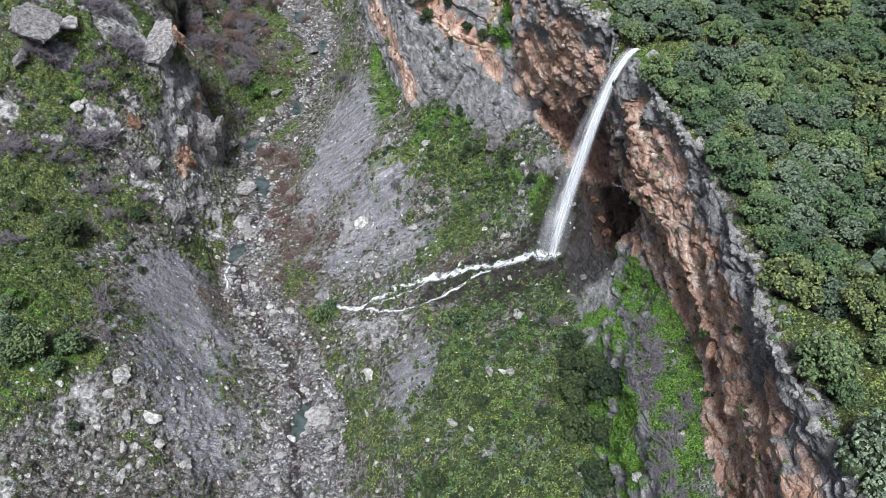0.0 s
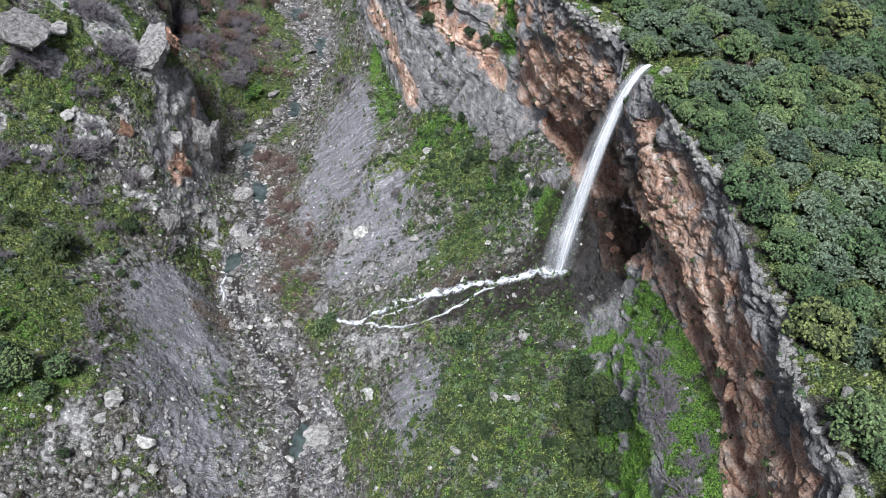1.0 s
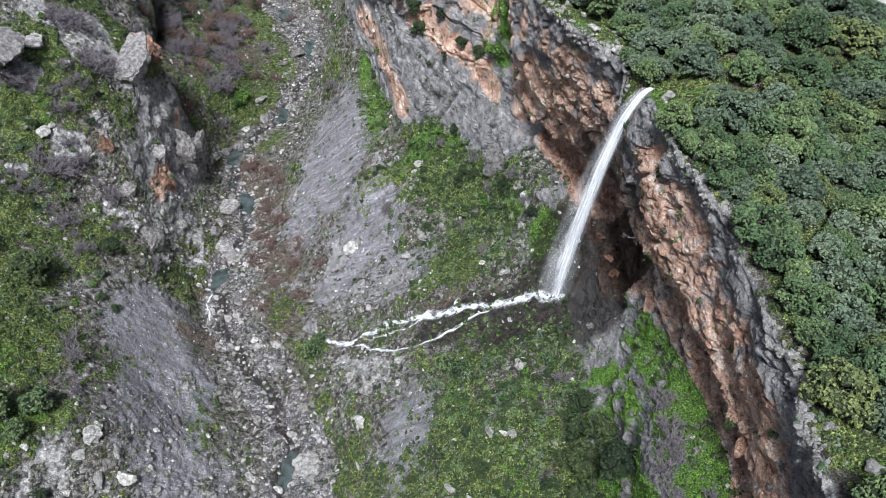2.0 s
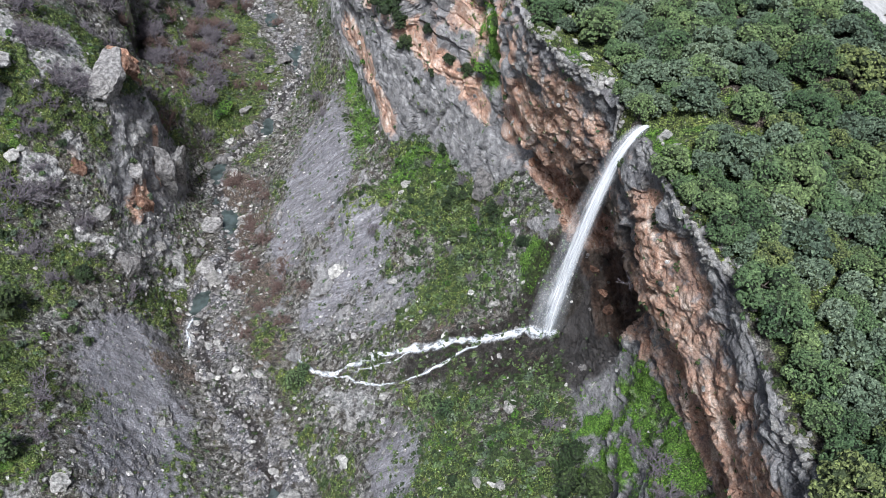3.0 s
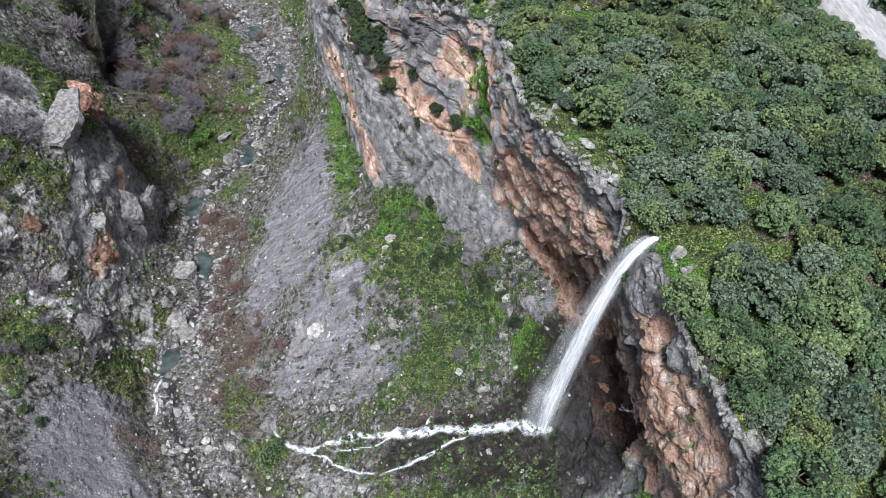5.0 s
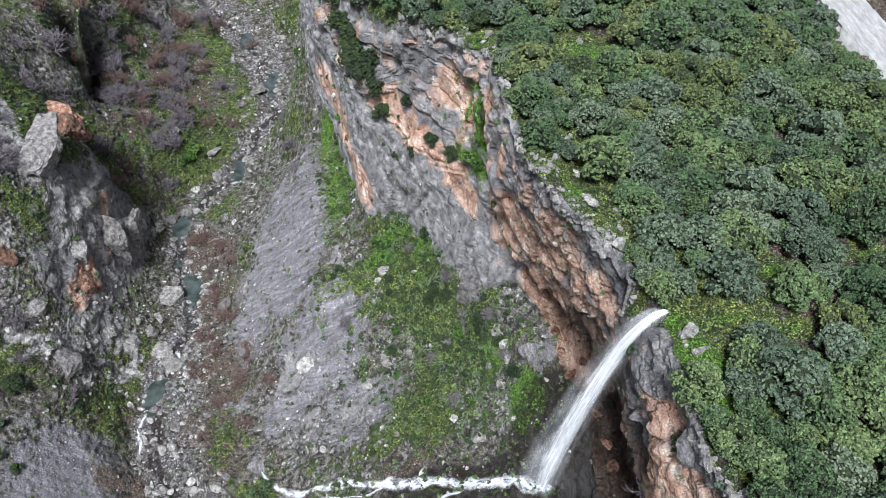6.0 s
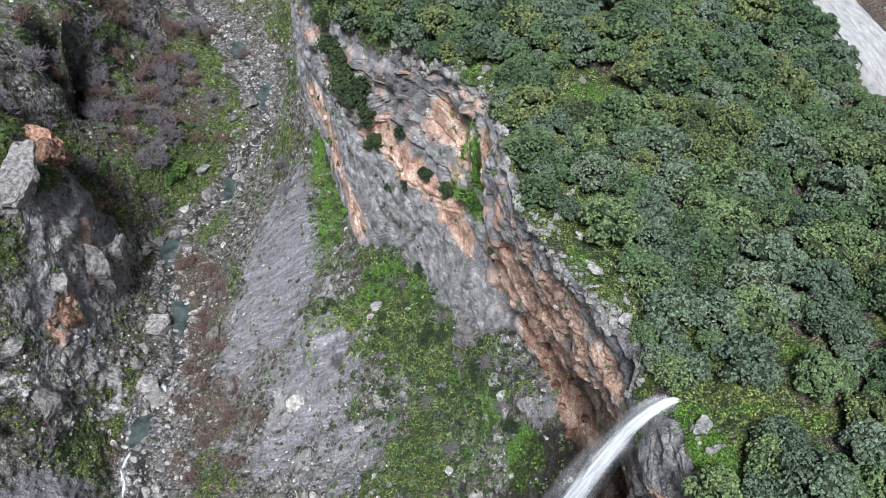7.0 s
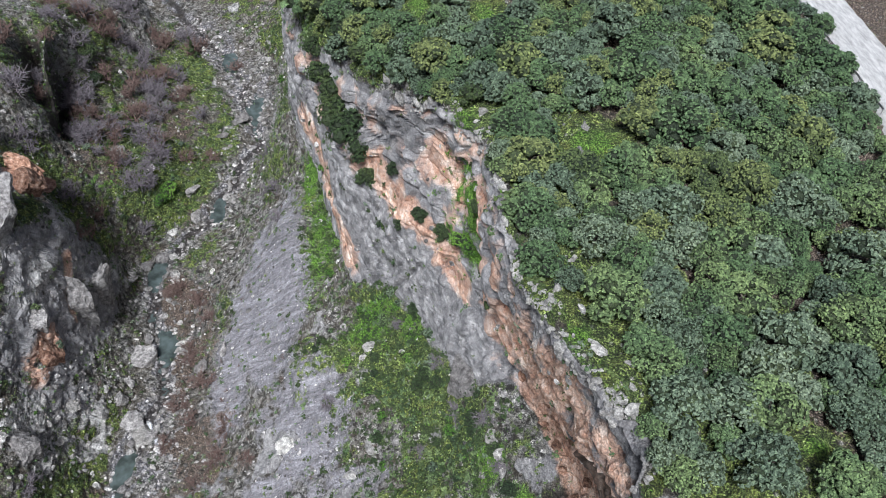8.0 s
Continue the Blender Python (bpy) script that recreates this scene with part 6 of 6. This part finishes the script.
def strew(name, kinds, weight, n, size, upright, sink, mat, label, category, smooth=False):
    """Scatters small meshes over the ground as one joined mesh. size: an array of n."""
    p, nr = scatter(weight, n)
    axes = frames_of(nr, upright) * size[:, None, None]
    which = scatter_rg.integers(0, len(kinds), n)
    vs, fs, o = [], [], 0
    for k, (v, f) in enumerate(kinds):
        sel = np.nonzero(which == k)[0]
        if not len(sel):
            continue
        q = np.einsum("nij,vj->nvi", axes[sel], v) + (p[sel] - nr[sel] * (sink * size[sel])[:, None])[:, None, :]
        fs.append((f[None] + (np.arange(len(sel)) * len(v))[:, None, None] + o).reshape(-1, f.shape[1]))
        vs.append(q.reshape(-1, 3))
        o += q.shape[0] * q.shape[1]
    me = raw_mesh(name, np.concatenate(vs), np.concatenate(fs), smooth)
    me.materials.append(mat)
    return tagged(new(name, me), label, category, kind="stuff")


STONES = [rock_arrays(900 + k, 1, cuts=3, rough=0.12) for k in range(5)]
STONES2 = [rock_arrays(950 + k, 2, cuts=7, rough=0.1) for k in range(5)]
bare = np.clip(1 - grass - 0.4 * brown, 0, 1) * (1 - rock)
rubble = blob(X, Y, [(-55, 61, 13, 8), (-60, 126, 5, 6), (-18, 95, 7, 5), (-48, 66, 10, 12), (-33, 70, 8, 14), (-12, 90, 6, 8), (-55, 125, 5, 8), (-52, 140, 4, 10), (-40, 140, 4, 20), (-12, 112, 8, 8)])
lime_mid = scatter_rg.lognormal(-1.35, 0.5, 11000)
strew("loose_stones", STONES, shoal * 1.3 + bare * 0.25 * (1 - scree) + rubble * 1.2 + 0.06, 11000, np.clip(lime_mid, 0.1, 0.7), 0.3, 0.15, MAT_PEBBLE, "loose grey and white stones on the gorge floor", "stones")
strew("loose_stones", STONES2, shoal * 2.4 + bare * 0.15 * (1 - scree) + rubble * 1.5 + 1.5 * shoal * (Y < 122) + 4 * shoal * blob(X, Y, [(-42, 228, 7, 13), (-52, 248, 8, 10)]) + 0.1 * grass, 1800, np.clip(scatter_rg.lognormal(-0.8, 0.4, 1800), 0.3, 1.1), 0.3, 0.2, MAT_PEBBLE, "loose limestone blocks on the slopes", "stones")
rim_strip = step(COL["cliff_brow"] + 0.4, COL["rim"] - 0.05, UU) * (1 - step(COL["rim"] + 0.3, COL["rim"] + 0.62, UU)) * (Y < 150) * (np.abs(Y - 92.2) > 2.6) * step(-0.2, 0.4, mid)
strew("rim_stones", STONES2, rim_strip, 700, np.clip(scatter_rg.lognormal(-1.25, 0.5, 700), 0.12, 0.7), 0.3, 0.15, MAT_LIME, "jagged pale limestone along the cliff rim", "stones")
strew("scree_chips", STONES, scree, 2500, np.clip(scatter_rg.lognormal(-1.95, 0.35, 2500), 0.08, 0.3), 0.2, 0.1, MAT_PEBBLE, "grey scree of broken stone chips", "scree")


def tuft(seed, blades, spread):
    rg = np.random.default_rng(seed)
    out = []
    for _ in range(blades):
        g = rg.uniform(0, 6.283)
        d = np.array([math.cos(g), math.sin(g), 0])
        s = np.array([-d[1], d[0], 0])
        b = d * rg.uniform(0, 0.25)
        out.append([b - s * 0.13, b + s * 0.13, b + d * spread * rg.uniform(0.5, 1) + np.array([0, 0, rg.uniform(0.5, 1)])])
    v = np.array(out).reshape(-1, 3)
    return v, np.arange(len(v)).reshape(-1, 3)


TUFTS = [tuft(k, 5, 0.7) for k in range(6)]
def herb(seed):
    """A low cushion of a few leaf whorls."""
    rg = np.random.default_rng(seed)
    c = np.stack([rg.normal(size=7) * 0.21, rg.normal(size=7) * 0.21, rg.uniform(0.02, 0.34, 7)], 1)
    return whorls(rg, c, c * np.array([1.8, 1.8, 0]) + np.array([0, 0, 0.5]) + rg.normal(size=(7, 3)) * 0.2, rg.uniform(0.12, 0.22, 7), 3)


HERBS = [herb(820 + k) for k in range(8)]
strew("grass_tufts", TUFTS, grass * (1 - lush), 20000, scatter_rg.uniform(0.18, 0.5, 20000), 0.7, 0.05, MAT_HERB, "short olive-green turf and grass tufts", "grass")
strew("fresh_grass", TUFTS, lush, 9000, scatter_rg.uniform(0.2, 0.5, 9000), 0.7, 0.05, MAT_FRESH_LEAF, "bright green grass and ivy on the ledges", "grass")
strew("low_herbs", HERBS, grass * (0.3 + step(-0.3, 0.5, mid)) + 0.25 * bare * (1 - bed), 5600, scatter_rg.uniform(0.3, 1.2, 5600), 0.6, 0.05, MAT_HERB, "low pale green herbs and cushions on the slopes", "plants")
strew("low_scrub", HERBS, grass * step(0.0, 0.7, mid - 0.3 * big) + 0.03 * right_wall + 0.06 * bare, 2100, scatter_rg.uniform(0.4, 1.5, 2100), 0.6, 0.05, MAT_OAK, "low evergreen scrub on slopes and ledges", "plants")
strew("low_scrub", HERBS, grass * (0.2 + step(0.1, 0.6, -mid)) + 0.3 * bare * (1 - bed) * (1 - 0.7 * scree), 2000, scatter_rg.uniform(0.4, 1.4, 2000), 0.6, 0.05, MAT_GREY_LEAF, "low grey-green cushions on the slopes", "plants")
strew("low_scrub", HERBS, grass * (0.25 + step(0.0, 0.7, big)) * np.where(X < -50, 0.9, 1.0) + 0.12 * bare * (1 - scree), 3600, scatter_rg.uniform(0.5, 2.0, 3600), 0.6, 0.05, MAT_DARK_LEAF, "dark low scrub on the slopes", "plants")
shrubby = blob(X, Y, [(8, 72, 12, 18), (5, 50, 14, 14), (9, 113, 6, 10), (3, 127, 8, 10), (-4, 139, 5, 5), (-13, 165, 3, 14), (16, 82, 5, 7)]) * (1 - rock)
strew("low_scrub", HERBS, shrubby, 2100, scatter_rg.uniform(0.4, 2.0, 2100), 0.6, 0.05, MAT_DARK_LEAF, "dark green scrub on the grassy slopes", "plants")
strew("low_scrub", HERBS, shrubby, 1200, scatter_rg.uniform(0.5, 1.8, 1200), 0.6, 0.05, MAT_OAK, "green scrub on the grassy slopes", "plants")
strew("low_scrub", HERBS, 0.25 * shrubby + 0.5 * lush * (UU < COL["rim"]), 900, scatter_rg.uniform(0.4, 1.2, 900), 0.6, 0.05, MAT_FRESH_LEAF, "fresh green shrubs on the grassy slopes", "plants")
TWIGS = [(lambda a: (a[0], a[1]))(twig_arrays(760 + k, 1.0, 0.8, 6, 2)) for k in range(4)]
strew("dry_twigs", TWIGS, brown * 1.0 + 0.25 * grass * step(-0.2, 0.4, -mid) + 0.1 * bare, 550, scatter_rg.uniform(0.6, 1.8, 550), 0.6, 0.02, MAT_TWIG_RED, "dry leafless undergrowth and brambles", "plants")
